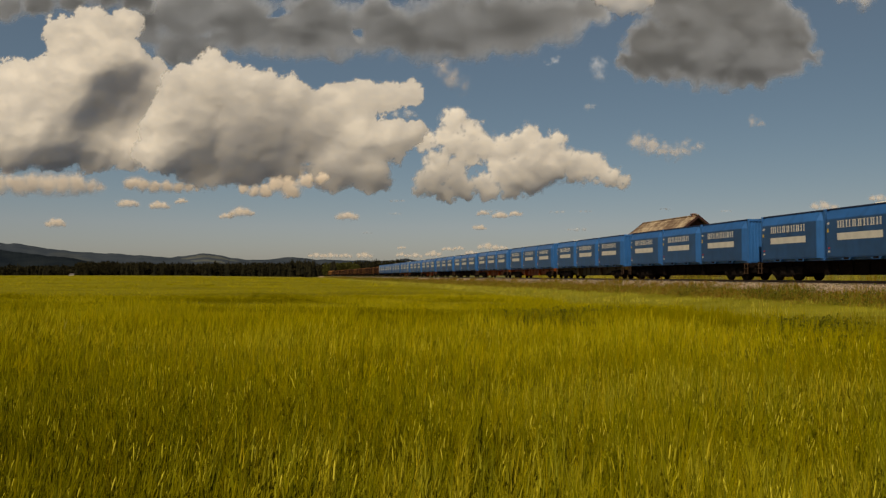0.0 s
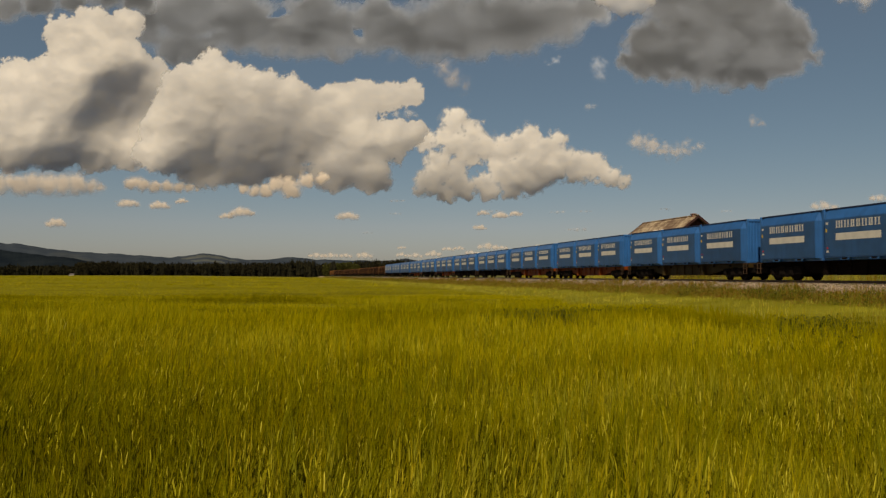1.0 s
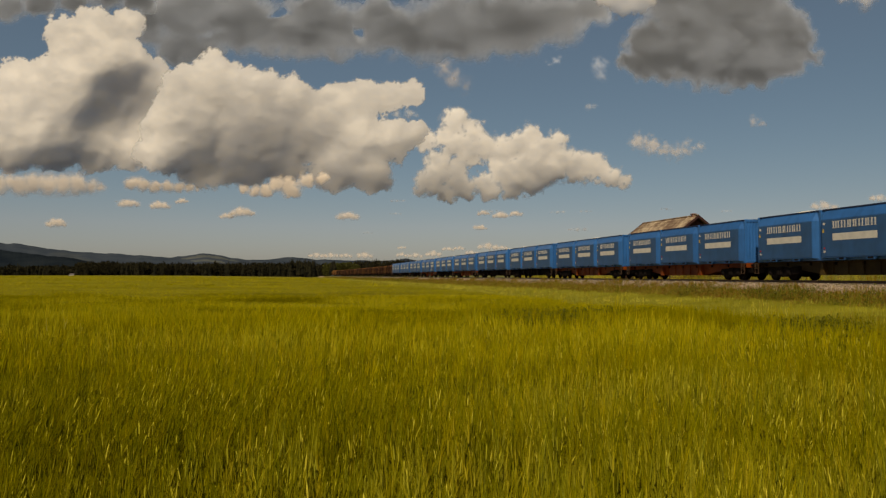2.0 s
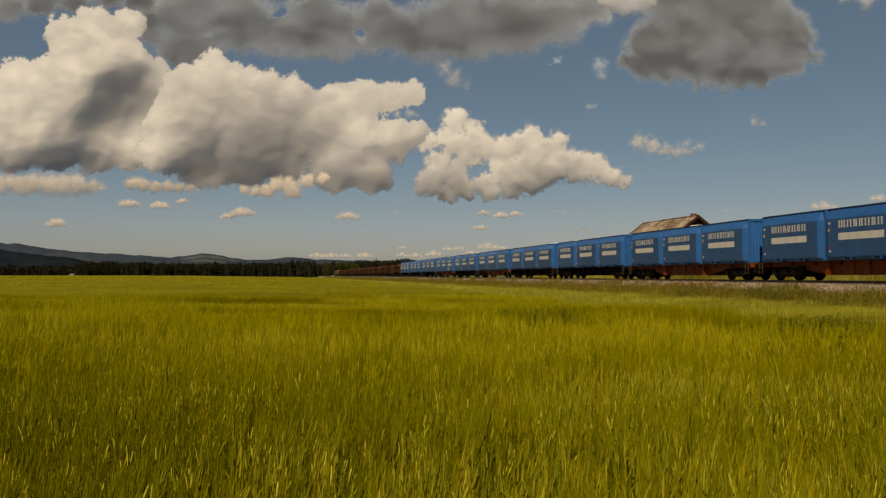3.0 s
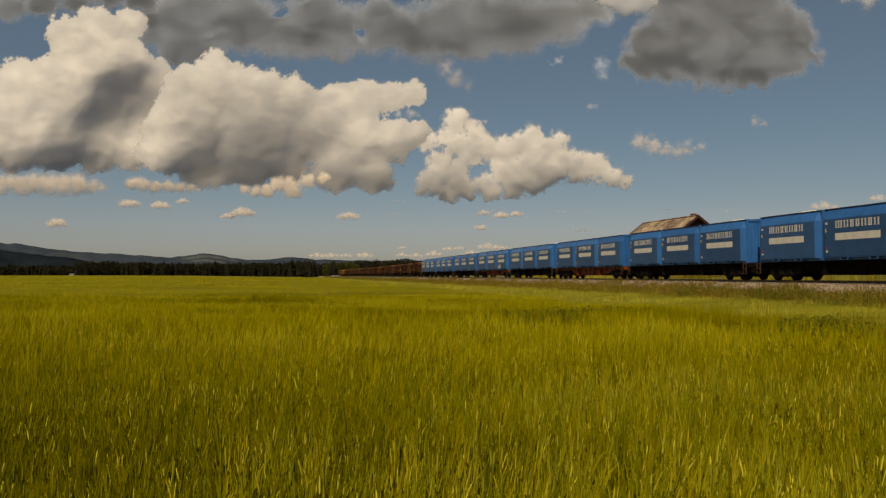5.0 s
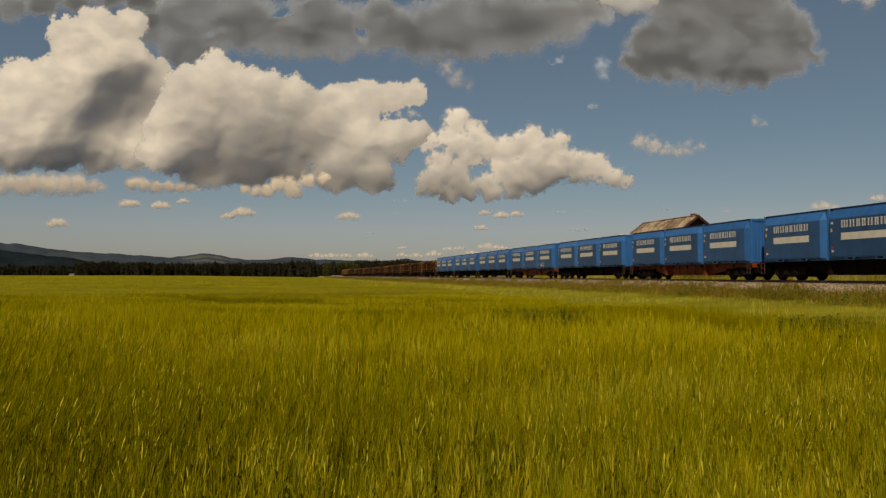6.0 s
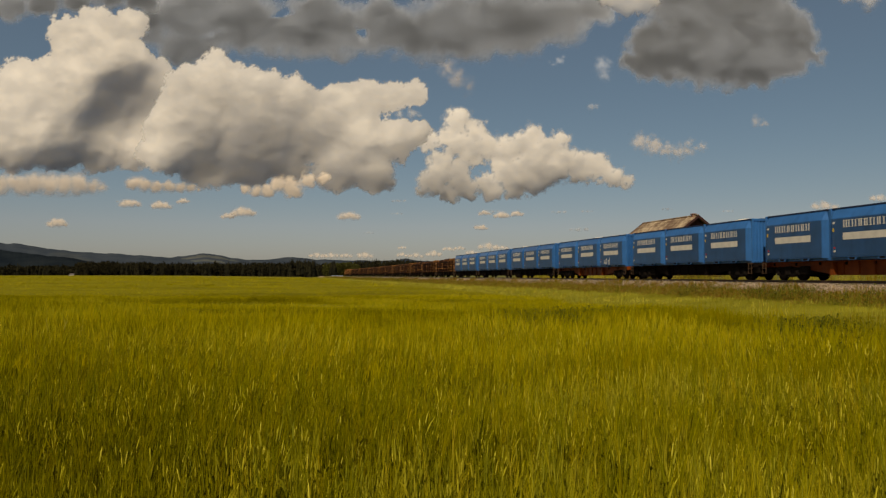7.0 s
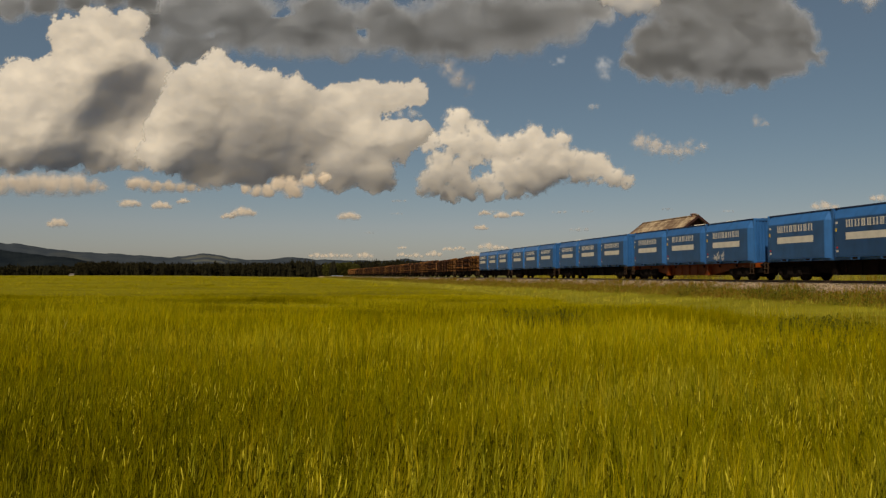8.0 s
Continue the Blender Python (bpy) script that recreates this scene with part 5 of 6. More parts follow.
M_WEED = leafy("weed_leaf", (0.075, 0.078, 0.004), (0.15, 0.142, 0.009), (0.31, 0.255, 0.035), 0.4, spec=0.03)
M_HERB = leafy("dark_herb_leaf", (0.045, 0.050, 0.003), (0.095, 0.096, 0.006), (0.24, 0.205, 0.02), 0.35, spec=0.04)
M_DRY = leafy("dry_grass", (0.17, 0.068, 0.008), (0.23, 0.110, 0.013), (0.36, 0.22, 0.035), 0.35, spec=0.03)


def ribbon(V, F, M, pts, widths, yaw, mat):
    b = len(V)
    c, s = math.cos(yaw), math.sin(yaw)
    for (x, y, z), w in zip(pts, widths):
        V.append((x - s * w, y + c * w, z))
        V.append((x + s * w, y - c * w, z))
    for i in range(len(pts) - 1):
        F.append((b + 2 * i, b + 2 * i + 1, b + 2 * i + 3, b + 2 * i + 2))
        M.append(mat)


def spindle(V, F, M, a, b, rad, sides, mat):
    a, b = np.array(a), np.array(b)
    d = (b - a) / np.linalg.norm(b - a)
    e = np.cross(d, (0.3, 0.9, 0.1))
    e /= np.linalg.norm(e)
    f = np.cross(d, e)
    base = len(V)
    V.append(tuple(a))
    for t, r in ((0.25, rad), (0.75, rad * 0.85)):
        for j in range(sides):
            q = 6.283 * j / sides
            V.append(tuple(a + (b - a) * t + (e * math.cos(q) + f * math.sin(q)) * r))
    V.append(tuple(b))
    for j in range(sides):
        k = (j + 1) % sides
        F.append((base, base + 1 + k, base + 1 + j))
        F.append((base + 1 + j, base + 1 + k, base + 1 + sides + k, base + 1 + sides + j))
        F.append((base + 1 + sides + j, base + 1 + sides + k, base + 1 + 2 * sides))
        M += [mat] * 3


def stalk(r, level):
    """One stalk (level 0), a simpler one (1), a small tussock (2), a broad one (3) or a bleached stalk (4)."""
    V, F, M = [], [], []
    if level <= 1:
        fine = level == 0
        hgt = r.uniform(0.60, 0.74)
        la, ll = r.uniform(0, 6.28), r.uniform(0.01, 0.07)
        lx, ly = ll * math.cos(la), ll * math.sin(la)
        w = 0.0022 if fine else 0.0028
        ribbon(V, F, M, [(0, 0, 0.12), (lx * 0.35, ly * 0.35, hgt * 0.6), (lx, ly, hgt)], [w, w, w * 0.8], r.uniform(0, 3.14), 0)
        for _ in range(3 if fine else 1):
            z0 = hgt * r.uniform(0.35, 0.80)
            a, n = r.uniform(0, 6.28), r.uniform(0.10, 0.20)
            up = r.uniform(0.9, 1.5)
            c, s = math.cos(a), math.sin(a)
            ww = r.uniform(0.0030, 0.0060) * (1 if fine else 1.0)
            ts = (0, 0.55, 1.0)
            pts = [(lx * 0.5 + c * n * t * (0.18 + 0.2 * t), ly * 0.5 + s * n * t * (0.18 + 0.2 * t), z0 + n * up * (t - 0.4 * t * t)) for t in ts]
            ribbon(V, F, M, pts, [ww * 0.8, ww, 0.0008], a + 1.57 + r.uniform(-0.5, 0.5), 0 if fine or r.rand() < 0.4 else 2)
        if r.rand() < (0.55 if fine else 0.9):
            tilt, ea = abs(r.normal(0, 0.2)), r.uniform(0, 6.28)
            n = r.uniform(0.07, 0.10)
            dx, dy, dz = n * math.sin(tilt) * math.cos(ea), n * math.sin(tilt) * math.sin(ea), n * math.cos(tilt)
            if fine:
                spindle(V, F, M, (lx, ly, hgt - 0.005), (lx + dx, ly + dy, hgt + dz), r.uniform(0.0030, 0.0046), 3, 1)
            else:
                ribbon(V, F, M, [(lx, ly, hgt - 0.005), (lx + dx * 0.5, ly + dy * 0.5, hgt + dz * 0.5), (lx + dx, ly + dy, hgt + dz)], [0.001, 0.0036, 0.0008], r.uniform(0, 3.14), 1 if r.rand() < 0.14 else 2)
            for _ in range(7 if fine else 5):
                t = r.uniform(0.0, 1.0)
                p = (lx + dx * t, ly + dy * t, hgt + dz * t)
                q = r.uniform(1.1, 1.7)
                ribbon(V, F, M, [p, (p[0] + dx * q + r.uniform(-0.03, 0.03), p[1] + dy * q + r.uniform(-0.03, 0.03), p[2] + dz * q)], [0.0010 if fine else 0.0017, 0.0005], r.uniform(0, 3.14), 0 if fine and r.rand() < 0.75 else 2)
    elif level == 4:
        # a bare stalk with bleached leaves and a ripe ear
        hgt = r.uniform(0.58, 0.74)
        lx, ly = r.uniform(-0.05, 0.05), r.uniform(-0.05, 0.05)
        ribbon(V, F, M, [(0, 0, 0.2), (lx, ly, hgt)], [0.003, 0.0025], r.uniform(0, 3.14), 0)
        for _ in range(r.randint(2, 5)):
            a, z0, n = r.uniform(0, 6.28), r.uniform(0.40, 0.62), r.uniform(0.04, 0.10)
            c, q, ww = math.cos(a) * r.uniform(0.1, 0.5), math.sin(a) * r.uniform(0.1, 0.5), r.uniform(0.0026, 0.0042)
            ribbon(V, F, M, [(lx * 0.6, ly * 0.6, z0), (lx * 0.6 + c * n * 0.5, ly * 0.6 + q * n * 0.5, z0 + n * 0.6), (lx * 0.6 + c * n, ly * 0.6 + q * n, z0 + n)], [ww * 0.7, ww, 0.001], a + 1.57, 3)
        if r.rand() < 0.6:
            spindle(V, F, M, (lx, ly, hgt - 0.005), (lx + r.uniform(-0.02, 0.02), ly + r.uniform(-0.02, 0.02), hgt + r.uniform(0.06, 0.09)), r.uniform(0.0035, 0.0052), 4, 3)
    elif level == 2:
        for _ in range(9):
            a, q = r.uniform(0, 6.28), 0.15 * math.sqrt(r.rand())
            x, y = q * math.cos(a), q * math.sin(a)
            hgt = r.uniform(0.68, 0.755)
            lx, ly = r.uniform(-0.09, 0.09), r.uniform(-0.09, 0.09)
            ribbon(V, F, M, [(x, y, 0.56), (x + lx, y + ly, hgt)], [r.uniform(0.0025, 0.0048), 0.0012], r.uniform(0, 3.14), r.choice((0, 2, 2)))
            if r.rand() < 0.10:
                ribbon(V, F, M, [(x + lx * 0.8, y + ly * 0.8, hgt - 0.05), (x + lx * 1.4, y + ly * 1.4, hgt + 0.08)], [0.004, 0.0015], r.uniform(0, 3.14), r.choice((1, 2)))
    else:
        for _ in range(7):
            x, y = r.uniform(-0.4, 0.4), r.uniform(-0.4, 0.4)
            lx, ly = r.uniform(-0.12, 0.12), r.uniform(-0.12, 0.12)
            ribbon(V, F, M, [(x, y, 0.45), (x + lx, y + ly, r.uniform(0.70, 0.80))], [r.uniform(0.03, 0.07), 0.01], r.uniform(0, 3.14), r.choice((0, 2, 2)))
    return np.array(V), F, np.array(M)


def scatter(name, X, Y, Z, shapes, r, mats, size=(0.9, 1.1), origin=None, lean=(0, 0), grow=None):
    """Many small plants in one mesh, each turned and sized by chance."""
    which = r.randint(len(shapes), size=len(X))
    VV, FF, SS, MM, n = [], [], [], [], 0
    for k, (v, f, m) in enumerate(shapes):
        pick = np.where(which == k)[0]
        if not len(pick):
            continue
        a = r.uniform(0, 6.283, len(pick))
        s = r.uniform(size[0], size[1], len(pick)) * (1.0 if grow is None else grow[pick])
        c, q = np.cos(a) * s, np.sin(a) * s
        x = v[None, :, 0] * c[:, None] - v[None, :, 1] * q[:, None] + X[pick, None]
        y = v[None, :, 0] * q[:, None] + v[None, :, 1] * c[:, None] + Y[pick, None]
        z = v[None, :, 2] * s[:, None]
        gust = fbm(X[pick] * 0.16, Y[pick] * 0.30, X[pick] * 0 + 2.5, 3)[:, None]
        x = x + z * z * (lean[0] + 1.2 * lean[0] * gust)
        y = y + z * z * (lean[1] + 2.2 * lean[0] * gust)
        VV.append(np.stack([x, y, z + Z[pick, None]], -1).reshape(-1, 3))
        flat = np.concatenate([np.array(t) for t in f])
        sz = np.array([len(t) for t in f])
        FF.append((flat[None] + (n + len(v) * np.arange(len(pick)))[:, None]).ravel())
        SS.append(np.tile(sz, len(pick)))
        MM.append(np.tile(m, len(pick)))
        n += len(v) * len(pick)
    V = np.concatenate(VV)
    if origin is not None:
        V = V - np.array(origin)
    ob = arrays_object(name, V, np.concatenate(FF), np.concatenate(SS), mats, np.concatenate(MM))
    if origin is not None:
        ob.location = origin
    return ob


EDGE = 21.0                # the crop ends this far from the line
BARLEY = []
# beds of dark weeds in the crop: middle, half widths, how far they slant with the drill rows, plants
WEED_BEDS = ((6.9, 14.3, 0.60, 1.25, 0.47, 420), (2.0, 17.2, 0.95, 1.2, 0.11, 420), (4.3, 20.5, 1.4, 0.6, 0.2, 200))
plant_rng = np.random.RandomState(21)
LEVELS = [[stalk(plant_rng, lv) for _ in range(n)] for lv, n in ((0, 14), (1, 14), (2, 10), (3, 8), (4, 12))]


def barley_band(d0, d1, size, per_m2, level, spread=0.66):
    """Barley between two distances, in handfuls of about that size which sway as one; neighbours grow into each other."""
    r = np.random.RandomState(int(d0 * 100) + level)
    w0, w1 = spread * d0 + 0.3, spread * d1 + 0.3
    count = int((w0 + w1) * (d1 - d0) * per_m2)
    Y = np.sqrt(r.uniform(d0 * d0, d1 * d1, count))
    X = r.uniform(-1, 1, count) * (spread * Y + 0.3)
    ok = across(X, Y) > EDGE + 1.2 * perlin(X * 0.3, Y * 0.3, X * 0)
    ok &= perlin(X * 2.0, Y * 2.0, X * 0 + 5) + 0.7 * r.rand(count) > -0.05 + 0.14 * step(8, 4, Y) - 0.55 * step(8, 20, Y)
    for cx, cy, wx, wy, slant, _ in WEED_BEDS:
        near = ((X - cx - slant * (Y - cy)) / wx) ** 2 + ((Y - cy) / wy) ** 2
        ok &= (near > 1.8) | (r.rand(count) < 0.35)
    if level == 4:
        ok &= 0.6 * perlin(X * 0.9, Y * 0.9, X * 0 + 11) + perlin(X * 4.5, Y * 4.5, X * 0 + 17) + 0.35 * X / Y > 0.02
    X, Y = X[ok], Y[ok]
    row = np.floor(Y / size + 0.30 * r.normal(0, 1, len(X)))
    col = np.floor(X / size + 0.5 * (row % 2) + 0.30 * r.normal(0, 1, len(X)))
    keys = (row * 4096 + col + 2048).astype(int)
    for key in np.unique(keys):
        pick = keys == key
        if pick.sum() < 5:
            continue
        x, y = X[pick], Y[pick]
        z = ground_z(x, y) + 0.05 * perlin(x * 0.4, y * 0.4, x * 0 + 3) + 0.10 * perlin(x * 0.09, y * 0.28, x * 0 + 8)
        o = (float(x.mean()), float(y.mean()), float(ground_z(x, y).mean()))
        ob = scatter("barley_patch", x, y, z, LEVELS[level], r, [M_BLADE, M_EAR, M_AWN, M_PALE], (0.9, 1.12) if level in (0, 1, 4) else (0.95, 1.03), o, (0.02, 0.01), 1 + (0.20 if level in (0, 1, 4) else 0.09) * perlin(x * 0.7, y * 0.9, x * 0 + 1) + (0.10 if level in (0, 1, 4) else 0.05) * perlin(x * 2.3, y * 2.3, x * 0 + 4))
        tagged(ob, "swaying patch of ripening green-gold barley", "barley", "barley patches", "stuff")
        BARLEY.append((ob, Vector(o), size))


barley_band(2.0, 6.6, 0.75, 400, 0)
barley_band(2.0, 6.6, 0.75, 210, 4)
barley_band(6.6, 14.0, 1.5, 58, 4)
barley_band(6.6, 17.0, 1.5, 165, 1)
barley_band(17.0, 24.0, 3.0, 75, 2)
barley_band(24.0, 36.0, 4.0, 38, 2)
barley_band(36.0, 70.0, 90.0, 5, 2)
barley_band(70.0, 320.0, 900.0, 0.33, 3)


def barley_round_about():
    """The crop beside and behind the place where one stands."""
    r = np.random.RandomState(5)
    X, Y = r.uniform(-6, 6, 16000), r.uniform(-5, 6, 16000)
    ok = (np.abs(X) > 0.70 * np.maximum(Y, 0) + 0.6) & ((Y < 1.8) | (np.abs(X) > 1.9)) & (np.hypot(X, Y) > 0.9) & (across(X, Y) > EDGE)
    X, Y = X[ok], Y[ok]
    tagged(scatter("barley_patch", X, Y, ground_z(X, Y), LEVELS[1], r, [M_BLADE, M_EAR, M_AWN, M_PALE], (0.85, 1.05)), "ripening green-gold barley standing round the viewer", "barley", "barley patches", "stuff")


barley_round_about()


def canopy_material():
    m, n = material("barley_canopy")
    wide = noise_tex(n, 0.05, 4, 0.55, stretch=(0.25, 1, 1))
    mid = noise_tex(n, 0.4, 5, 0.6, stretch=(0.2, 1, 1))
    fine = noise_tex(n, 9.0, 5, 0.7)
    c = ramp(n, wide, [(0.3, (0.23, 0.192, 0.001)), (0.55, (0.31, 0.256, 0.002)), (0.75, (0.38, 0.312, 0.007))])
    # light and dark gust bands are painted into the canopy colour
    c = mix_colour(n, 0.5, c, ramp(n, mid, [(0.42, (0.4, 0.4, 0.4)), (0.58, (1, 1, 1))]), "MULTIPLY")
    c = mix_colour(n, 0.75, c, ramp(n, fine, [(0.3, (0.2, 0.2, 0.2)), (0.65, (1, 1, 1))]), "MULTIPLY")
    return finish(m, n, c, 0.95, 0, fine, 0.12, 0.7, spec=0.05)


def canopy_lift(x, y):
    d = np.hypot(x, y)
    return 0.39 + 0.23 * step(9, 17, d) + 0.07 * step(28, 60, d) + 0.06 * fbm(x * 0.35, y * 0.35, x * 0, 3)


field_s = graded([(-80, 10), (0, 1.5), (60, 1.5), (160, 6), (700, 25)])
field_p = graded([(18.0, 1.0), (60, 1.5), (160, 8), (700, 30)])
tagged(grid_sheet("barley_field", field_s, field_p, canopy_lift, [canopy_material()], lambda x, y: across(x, y) > EDGE),
       "dense green-gold barley field reaching to the woods", "barley field", kind="stuff")


# ------------------------------------------------------------ weeds on the verge
def tuft(r, tall, blades, wide, ear):
    V, F, M = [], [], []
    for _ in range(blades):
        a, q = r.uniform(0, 6.28), 0.16 * math.sqrt(r.rand())
        x, y = q * math.cos(a), q * math.sin(a)
        hgt = tall * r.uniform(0.5, 1.1)
        l = r.uniform(0.05, 0.3) * hgt
        b = r.uniform(0, 6.28)
        ribbon(V, F, M, [(x, y, -0.05), (x + l * math.cos(b), y + l * math.sin(b), hgt)], [wide, 0.003], r.uniform(0, 3.14), 1 if r.rand() < ear else 0)
    return np.array(V), F, np.array(M)


def leafy_weed(r, dry=0.0, low=0.1, leaf=1.0):
    V, F, M = [], [], []
    for _ in range(16):
        a, q = r.uniform(0, 6.28), 0.34 * math.sqrt(r.rand())
        x, y, z = q * math.cos(a), q * math.sin(a), r.uniform(low, 0.75)
        b, l, w = r.uniform(0, 6.28), r.uniform(0.09, 0.18), r.uniform(0.03, 0.07)
        c, s = math.cos(b), math.sin(b)
        ribbon(V, F, M, [(x, y, z), (x + l * 0.5 * c, y + l * 0.5 * s, z + 0.03), (x + l * c, y + l * s, z - 0.02)], [0.01 * leaf, w * leaf, 0.004], b, 1 if r.rand() < dry else 0)
    return np.array(V), F, np.array(M)


def verge_weeds():
    r = np.random.RandomState(31)
    grass = [tuft(r, 0.38, 13, 0.010, 0.25) for _ in range(6)] + [tuft(r, 0.50, 11, 0.009, 0.35) for _ in range(4)]
    k = 6400
    s = -16 + 230 * r.rand(k) ** 1.5
    p = 3.9 + 5.2 * r.rand(k) ** 1.0
    X = ABEAM.x + FAR.x * s + SIDE.x * p
    Y = ABEAM.y + FAR.y * s + SIDE.y * p
    grow = 0.45 + 0.95 * step(4.4, 6.0, p) - 0.5 * step(7.0, 9.0, p)
    bald = perlin(X * 0.2, Y * 0.2, X * 0) + 0.35 * r.rand(k) > -0.35
    X, Y = X[bald], Y[bald]
    tagged(scatter("verge_grass", X, Y, ground_z(X, Y), grass, r, [M_WEED, M_DRY], (0.7, 1.2), None, (0, 0), grow[bald]), "rough green and reddish grass along the railway", "grass", kind="stuff")
    # the reddish dry fringe over the foot of the ballast
    k = 9000
    s = -16 + 240 * r.rand(k) ** 1.4
    p = 2.7 + 3.0 * r.rand(k) - 0.7 * step(12, 60, s)
    X = ABEAM.x + FAR.x * s + SIDE.x * p
    Y = ABEAM.y + FAR.y * s + SIDE.y * p
    foot = np.maximum(ground_z(X, Y), np.where(p < 3.7, RAIL_Z - 0.19 - (p - 1.95) / 1.75 * (RAIL_Z - 0.64), 0))
    red = [tuft(r, 0.34, 13, 0.010, 0.62) for _ in range(8)]
    ok = perlin(X * 0.35, Y * 0.35, X * 0 + 4) + 0.5 * r.rand(k) > -0.05 + 0.35 * step(3.8, 2.8, p)
    tagged(scatter("dry_grass_fringe", X[ok], Y[ok], foot[ok], red, r, [M_WEED, M_DRY], (0.55, 1.15)), "reddish-brown dry grass at the foot of the ballast", "grass", kind="stuff")
    k = 1800
    s, p = r.uniform(190, 560, k), r.uniform(2.6, 9.0, k)
    X = ABEAM.x + FAR.x * s + SIDE.x * p
    Y = ABEAM.y + FAR.y * s + SIDE.y * p
    tagged(scatter("verge_grass", X, Y, ground_z(X, Y), grass, r, [M_WEED, M_DRY], (1.4, 2.2)), "tall rough grass along the distant track", "grass", kind="stuff")
    # low mixed herbs, some already brown
    herbs = [leafy_weed(r, 0.55, leaf=0.6) for _ in range(7)]
    k = 3600
    s = -16 + 170 * r.rand(k) ** 1.5
    p = 4.2 + 4.9 * r.rand(k)
    X = ABEAM.x + FAR.x * s + SIDE.x * p
    Y = ABEAM.y + FAR.y * s + SIDE.y * p
    tagged(scatter("verge_herbs", X, Y, ground_z(X, Y), herbs, r, [M_WEED, M_DRY], (0.5, 0.95)), "low green and rusty herbs on the railway bank", "weeds", kind="stuff")
    weeds = [leafy_weed(r, leaf=0.8) for _ in range(6)]
    k = 2600
    s = -16 + 62 * r.rand(k) ** 1.2
    p = 4.6 + 4.0 * r.rand(k)
    X = ABEAM.x + FAR.x * s + SIDE.x * p
    Y = ABEAM.y + FAR.y * s + SIDE.y * p
    ok = perlin(X * 0.30 + 9, Y * 0.30, X * 0) + 0.25 * r.rand(k) > 0.16 - 0.12 * step(10, -4, s)
    X, Y = X[ok], Y[ok]
    tagged(scatter("verge_weeds", X, Y, ground_z(X, Y), weeds, r, [M_HERB], (0.5, 1.0)), "leafy green weeds on the railway bank", "weeds", kind="stuff")


verge_weeds()


def grass_margin():
    """The strip of finer, paler grass between the bank and the barley."""
    r = np.random.RandomState(37)
    kinds = [tuft(r, 0.42, 11, 0.006, 0.03) for _ in range(8)]
    k = 9500
    s = -22 + 260 * r.rand(k) ** 1.9
    p = 6.2 + (EDGE - 4.8) * r.rand(k)
    X = ABEAM.x + FAR.x * s + SIDE.x * p
    Y = ABEAM.y + FAR.y * s + SIDE.y * p
    tagged(scatter("margin_grass", X, Y, ground_z(X, Y), kinds, r, [M_MARGIN, M_DRY], (0.75, 1.25), None, (0.15, 0.02)), "pale fine grass strip between barley and railway bank", "grass", kind="stuff")
    m, n = material("margin_sward")
    fine = noise_tex(n, 7.0, 5, 0.7)
    wide = noise_tex(n, 0.25, 4, 0.6)
    c = ramp(n, wide, [(0.35, (0.18, 0.158, 0.006)), (0.65, (0.28, 0.242, 0.014))])
    c = mix_colour(n, 0.6, c, ramp(n, fine, [(0.3, (0.35, 0.35, 0.35)), (0.65, (1, 1, 1))]), "MULTIPLY")
    finish(m, n, c, 0.95, 0, fine, 0.08, 0.7, spec=0.05)
    tagged(grid_sheet("grass_sward", graded([(-60, 4), (0, 1.5), (90, 1.5), (200, 6), (700, 30)]), graded([(5.8, 0.5), (8, 1.0), (EDGE + 1, 1.0)]),
                      lambda x, y: 0.02 + 0.2 * step(5.8, 8.5, across(x, y)), [m]), "pale green grass strip beside the railway", "grass", kind="stuff")
    m, n = material("far_meadow")
    fine = noise_tex(n, 5.0, 5, 0.7)
    c = ramp(n, fine, [(0.3, (0.07, 0.065, 0.018)), (0.7, (0.17, 0.15, 0.04))])
    finish(m, n, c, 0.95, 0, fine, 0.08, 0.7, spec=0.05)
    tagged(grid_sheet("meadow", graded([(-390, 30), (-60, 4), (0, 2), (160, 2), (400, 20), (900, 60)]), graded([(-400, 30), (-40, 3), (-4.2, 1)]),
                      lambda x, y: 0.03 + 0.55 * step(4.2, 8.5, -across(x, y)) + 0.9 * step(15, 130, -across(x, y)), [m]), "dull green meadow beyond the railway", "grass", kind="stuff")
    X, Y = r.uniform(0, 1, 2500), r.uniform(0, 1, 2500)
    s, p = -10 + 200 * X ** 1.5, -4.6 - 14 * Y
    X, Y = ABEAM.x + FAR.x * s + SIDE.x * p, ABEAM.y + FAR.y * s + SIDE.y * p
    tagged(scatter("meadow_grass", X, Y, ground_z(X, Y), kinds, r, [M_WEED, M_DRY], (0.9, 1.5)), "loose meadow grass beyond the railway", "grass", kind="stuff")
    # rank grass between the line and the house
    high = [tuft(r, 1.15, 11, 0.014, 0.25) for _ in range(5)]
    s, p = r.uniform(35, 125, 1300), r.uniform(-9.5, -5.5, 1300)
    X, Y = ABEAM.x + FAR.x * s + SIDE.x * p, ABEAM.y + FAR.y * s + SIDE.y * p
    tagged(scatter("rank_grass", X, Y, ground_z(X, Y), high, r, [M_MARGIN, M_DRY], (0.8, 1.25)), "rank pale grass before the old house", "grass", kind="stuff")
    # darker weeds in the crop and at its edge
    dark = leafy("dark_weed_leaf", (0.050, 0.049, 0.002), (0.085, 0.082, 0.003), (0.17, 0.158, 0.008), 0.35, spec=0.03)
    stems = [leafy_weed(r, low=0.40, leaf=0.30) for _ in range(6)]
    for cx, cy, wx, wy, slant, k in WEED_BEDS:
        Y = cy + r.normal(0, wy * 0.7, k)
        X = cx + r.normal(0, wx * 0.7, k) + slant * (Y - cy)
        tagged(scatter("weed_clump", X, Y, ground_z(X, Y), stems, r, [dark], (0.88, 1.12)), "dark green weeds standing in the barley", "weeds", kind="stuff")


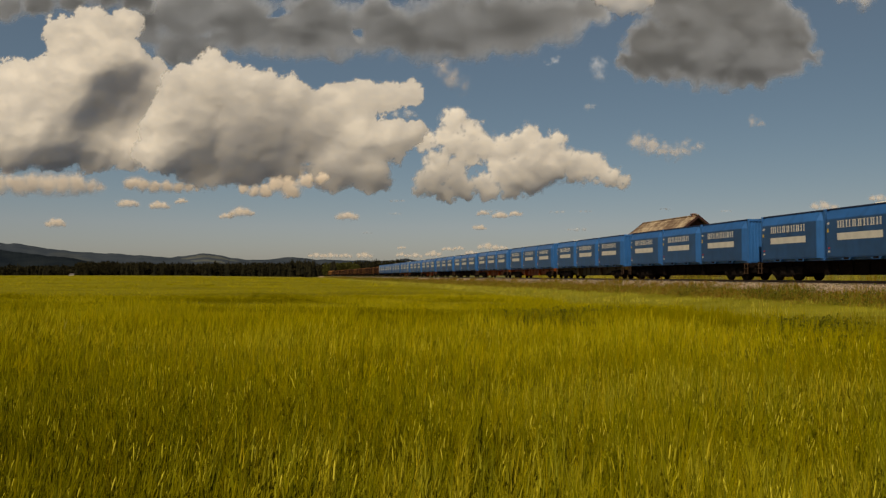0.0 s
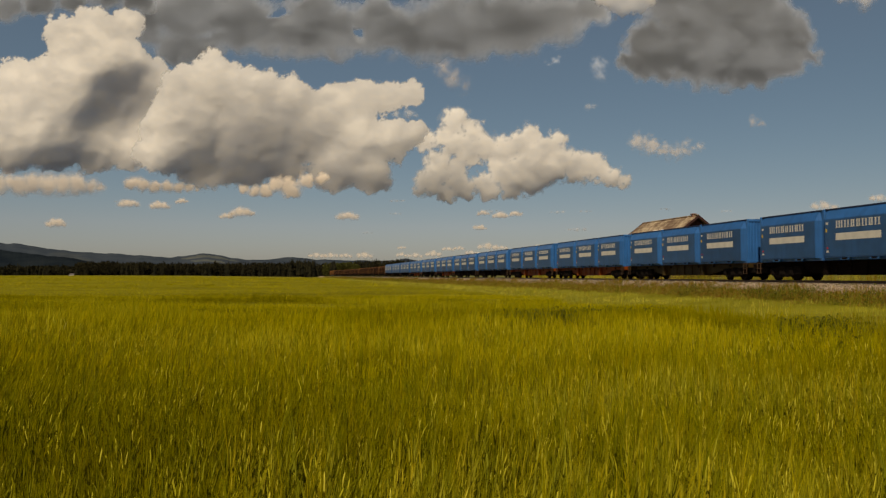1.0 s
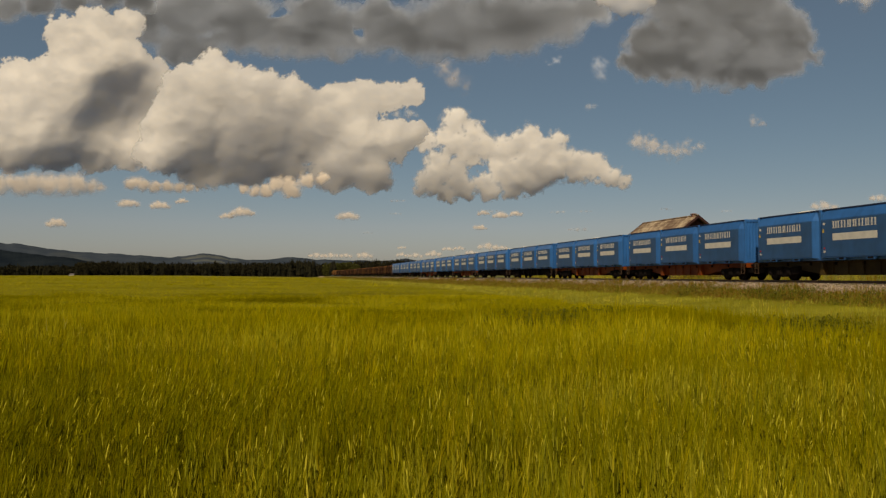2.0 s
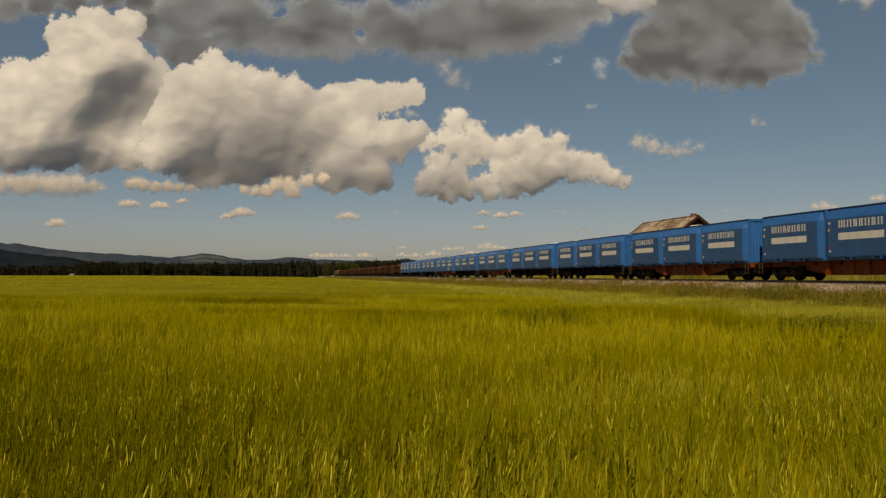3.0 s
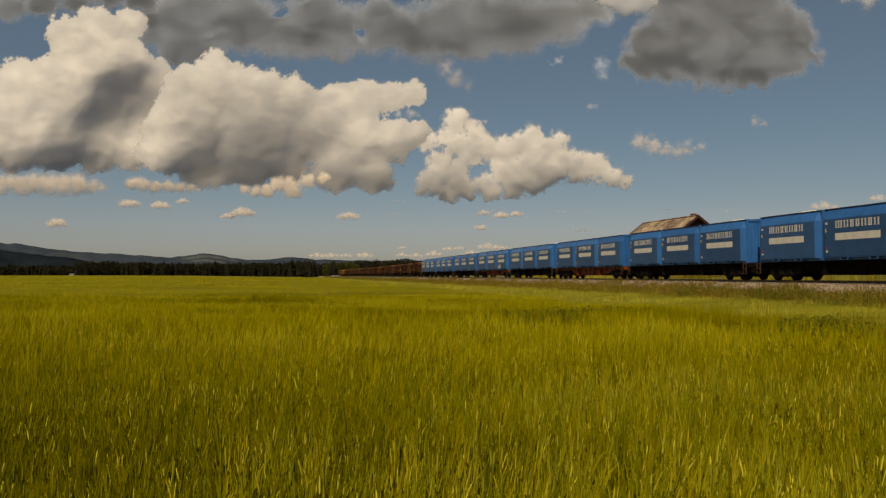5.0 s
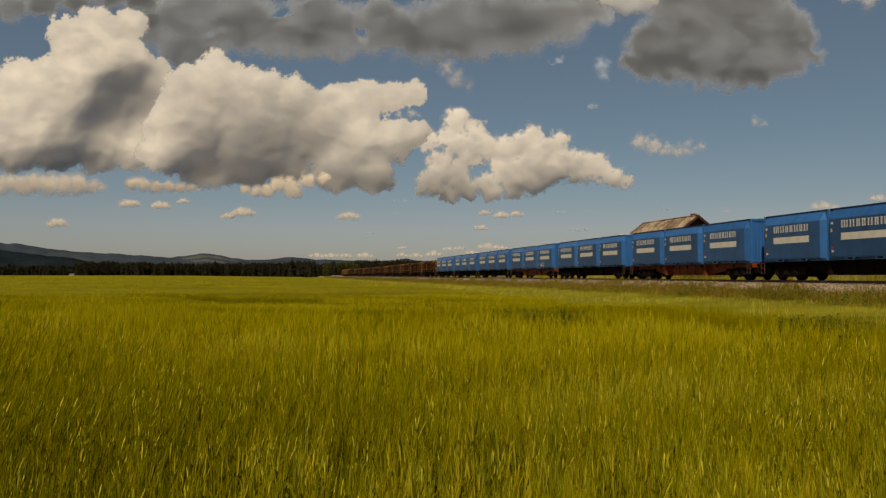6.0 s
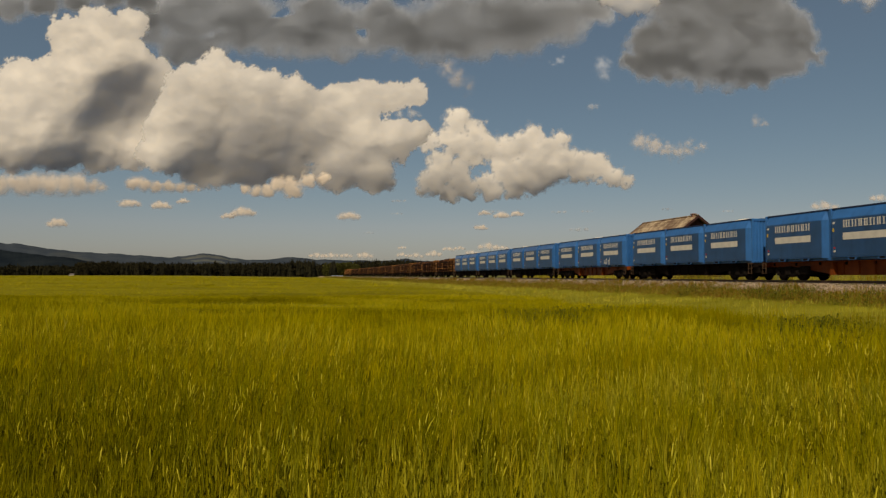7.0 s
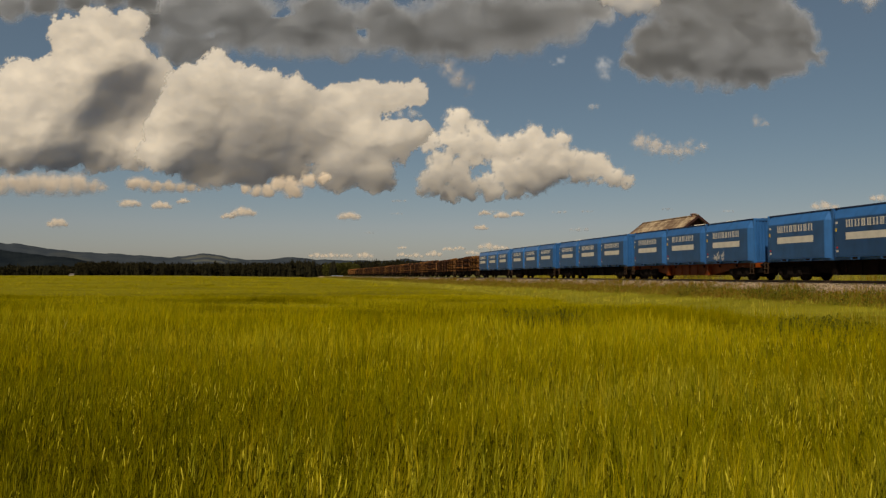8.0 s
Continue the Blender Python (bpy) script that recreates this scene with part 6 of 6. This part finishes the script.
grass_margin()


def wild_oats():
    """Pale grass heads standing over the barley."""
    r = np.random.RandomState(77)
    V, F, M = [], [], []
    for dx, top, bow in ((-0.10, 0.30, -0.05), (0.12, 0.33, 0.10), (0.28, 0.14, 0.25)):
        stem = [(0, 0, 0.2), (dx * 0.3, 0, 0.55 + top * 0.2), (dx, 0, 0.62 + top * 0.6)]
        ribbon(V, F, M, stem, [0.004, 0.004, 0.003], 1.57, 0)
        a = stem[-1]
        spindle(V, F, M, a, (a[0] + bow * 0.4, a[1], a[2] + 0.15), 0.007, 5, 1)
        for k in range(8):
            t = r.rand()
            p = (a[0] + bow * 0.4 * t, a[1], a[2] + 0.15 * t)
            ribbon(V, F, M, [p, (p[0] + r.uniform(-0.04, 0.04), p[1] + r.uniform(-0.04, 0.04), p[2] + 0.10)], [0.003, 0.001], r.uniform(0, 3.14), 1)
    pale = leafy("pale_grass_head", (0.38, 0.32, 0.03), (0.44, 0.37, 0.04), (0.5, 0.42, 0.06), 0.3, spec=0.03)
    for x, y, q in ((-5.75, 11.4, 0.3),):
        z = float(ground_z(np.float64(x), np.float64(y)))
        a = np.array(V) @ np.array([(math.cos(q), math.sin(q), 0), (-math.sin(q), math.cos(q), 0), (0, 0, 1)])
        ob = arrays_object("wild_oat", a, np.concatenate([np.array(f) for f in F]), np.array([len(f) for f in F]), [M_BLADE, pale], np.array(M))
        ob.location = (x, y, z)
        tagged(ob, "pale wild oat heads rising above the barley", "grass", "wild oats")


wild_oats()


# ------------------------------------------------------------ what moves
def travelled(t):
    for (t0, a), (t1, b) in zip(TRAVEL, TRAVEL[1:]):
        if t <= t1:
            return a + (b - a) * (t - t0) / (t1 - t0)
    return TRAVEL[-1][1]


def motions():
    # the train rolls along the line
    for ob, s, z in ROLLING:
        walk(ob, [(t, train_pose(s, a, z)) for t, a in TRAVEL])
    # the wheels of the container wagons turn with it
    for ob, s, z in ROLLING:
        if not ob.name.startswith("container_wagon"):
            continue
        for b in ob.children:
            if b.name.startswith("bogie"):
                for w in b.children:
                    x, y, h = w.location
                    walk(w, [(i / FPS, pose(x, y, h, 0, math.degrees(travelled(i / FPS) / 0.46), 0)) for i in range(int(8 * FPS) + 1)])
    # the clouds drift slowly before the wind
    for ob, c, far in CLOUDS:
        walk(ob, [(0.0, pose(c.x, c.y, c.z)), (8.0, pose(c.x + far, c.y, c.z))])
    # gusts run over the barley from the left and lay it over, away from the eye; between them it flutters
    times = np.arange(0, 8.01, 0.25)
    for ob, o, size in BARLEY:
        if size > 10:
            continue
        reach = min(1.0, 0.8 / size) ** 0.6
        gust = step(0.0, 0.75, 0.1 + perlin((o.x - 2.6 * times) * 0.23, o.y * 0.31 + 0 * times, 0.22 * times + 3.7))
        sway = np.sin(3.4 * times - 0.9 * o.x - 0.5 * o.y)
        walk(ob, [(float(t), pose(o.x, o.y, o.z, -reach * (13.0 * g + 0.8 * f), reach * (9.0 * g + 1.4 * f), 0)) for t, g, f in zip(times, gust, sway)])


motions()
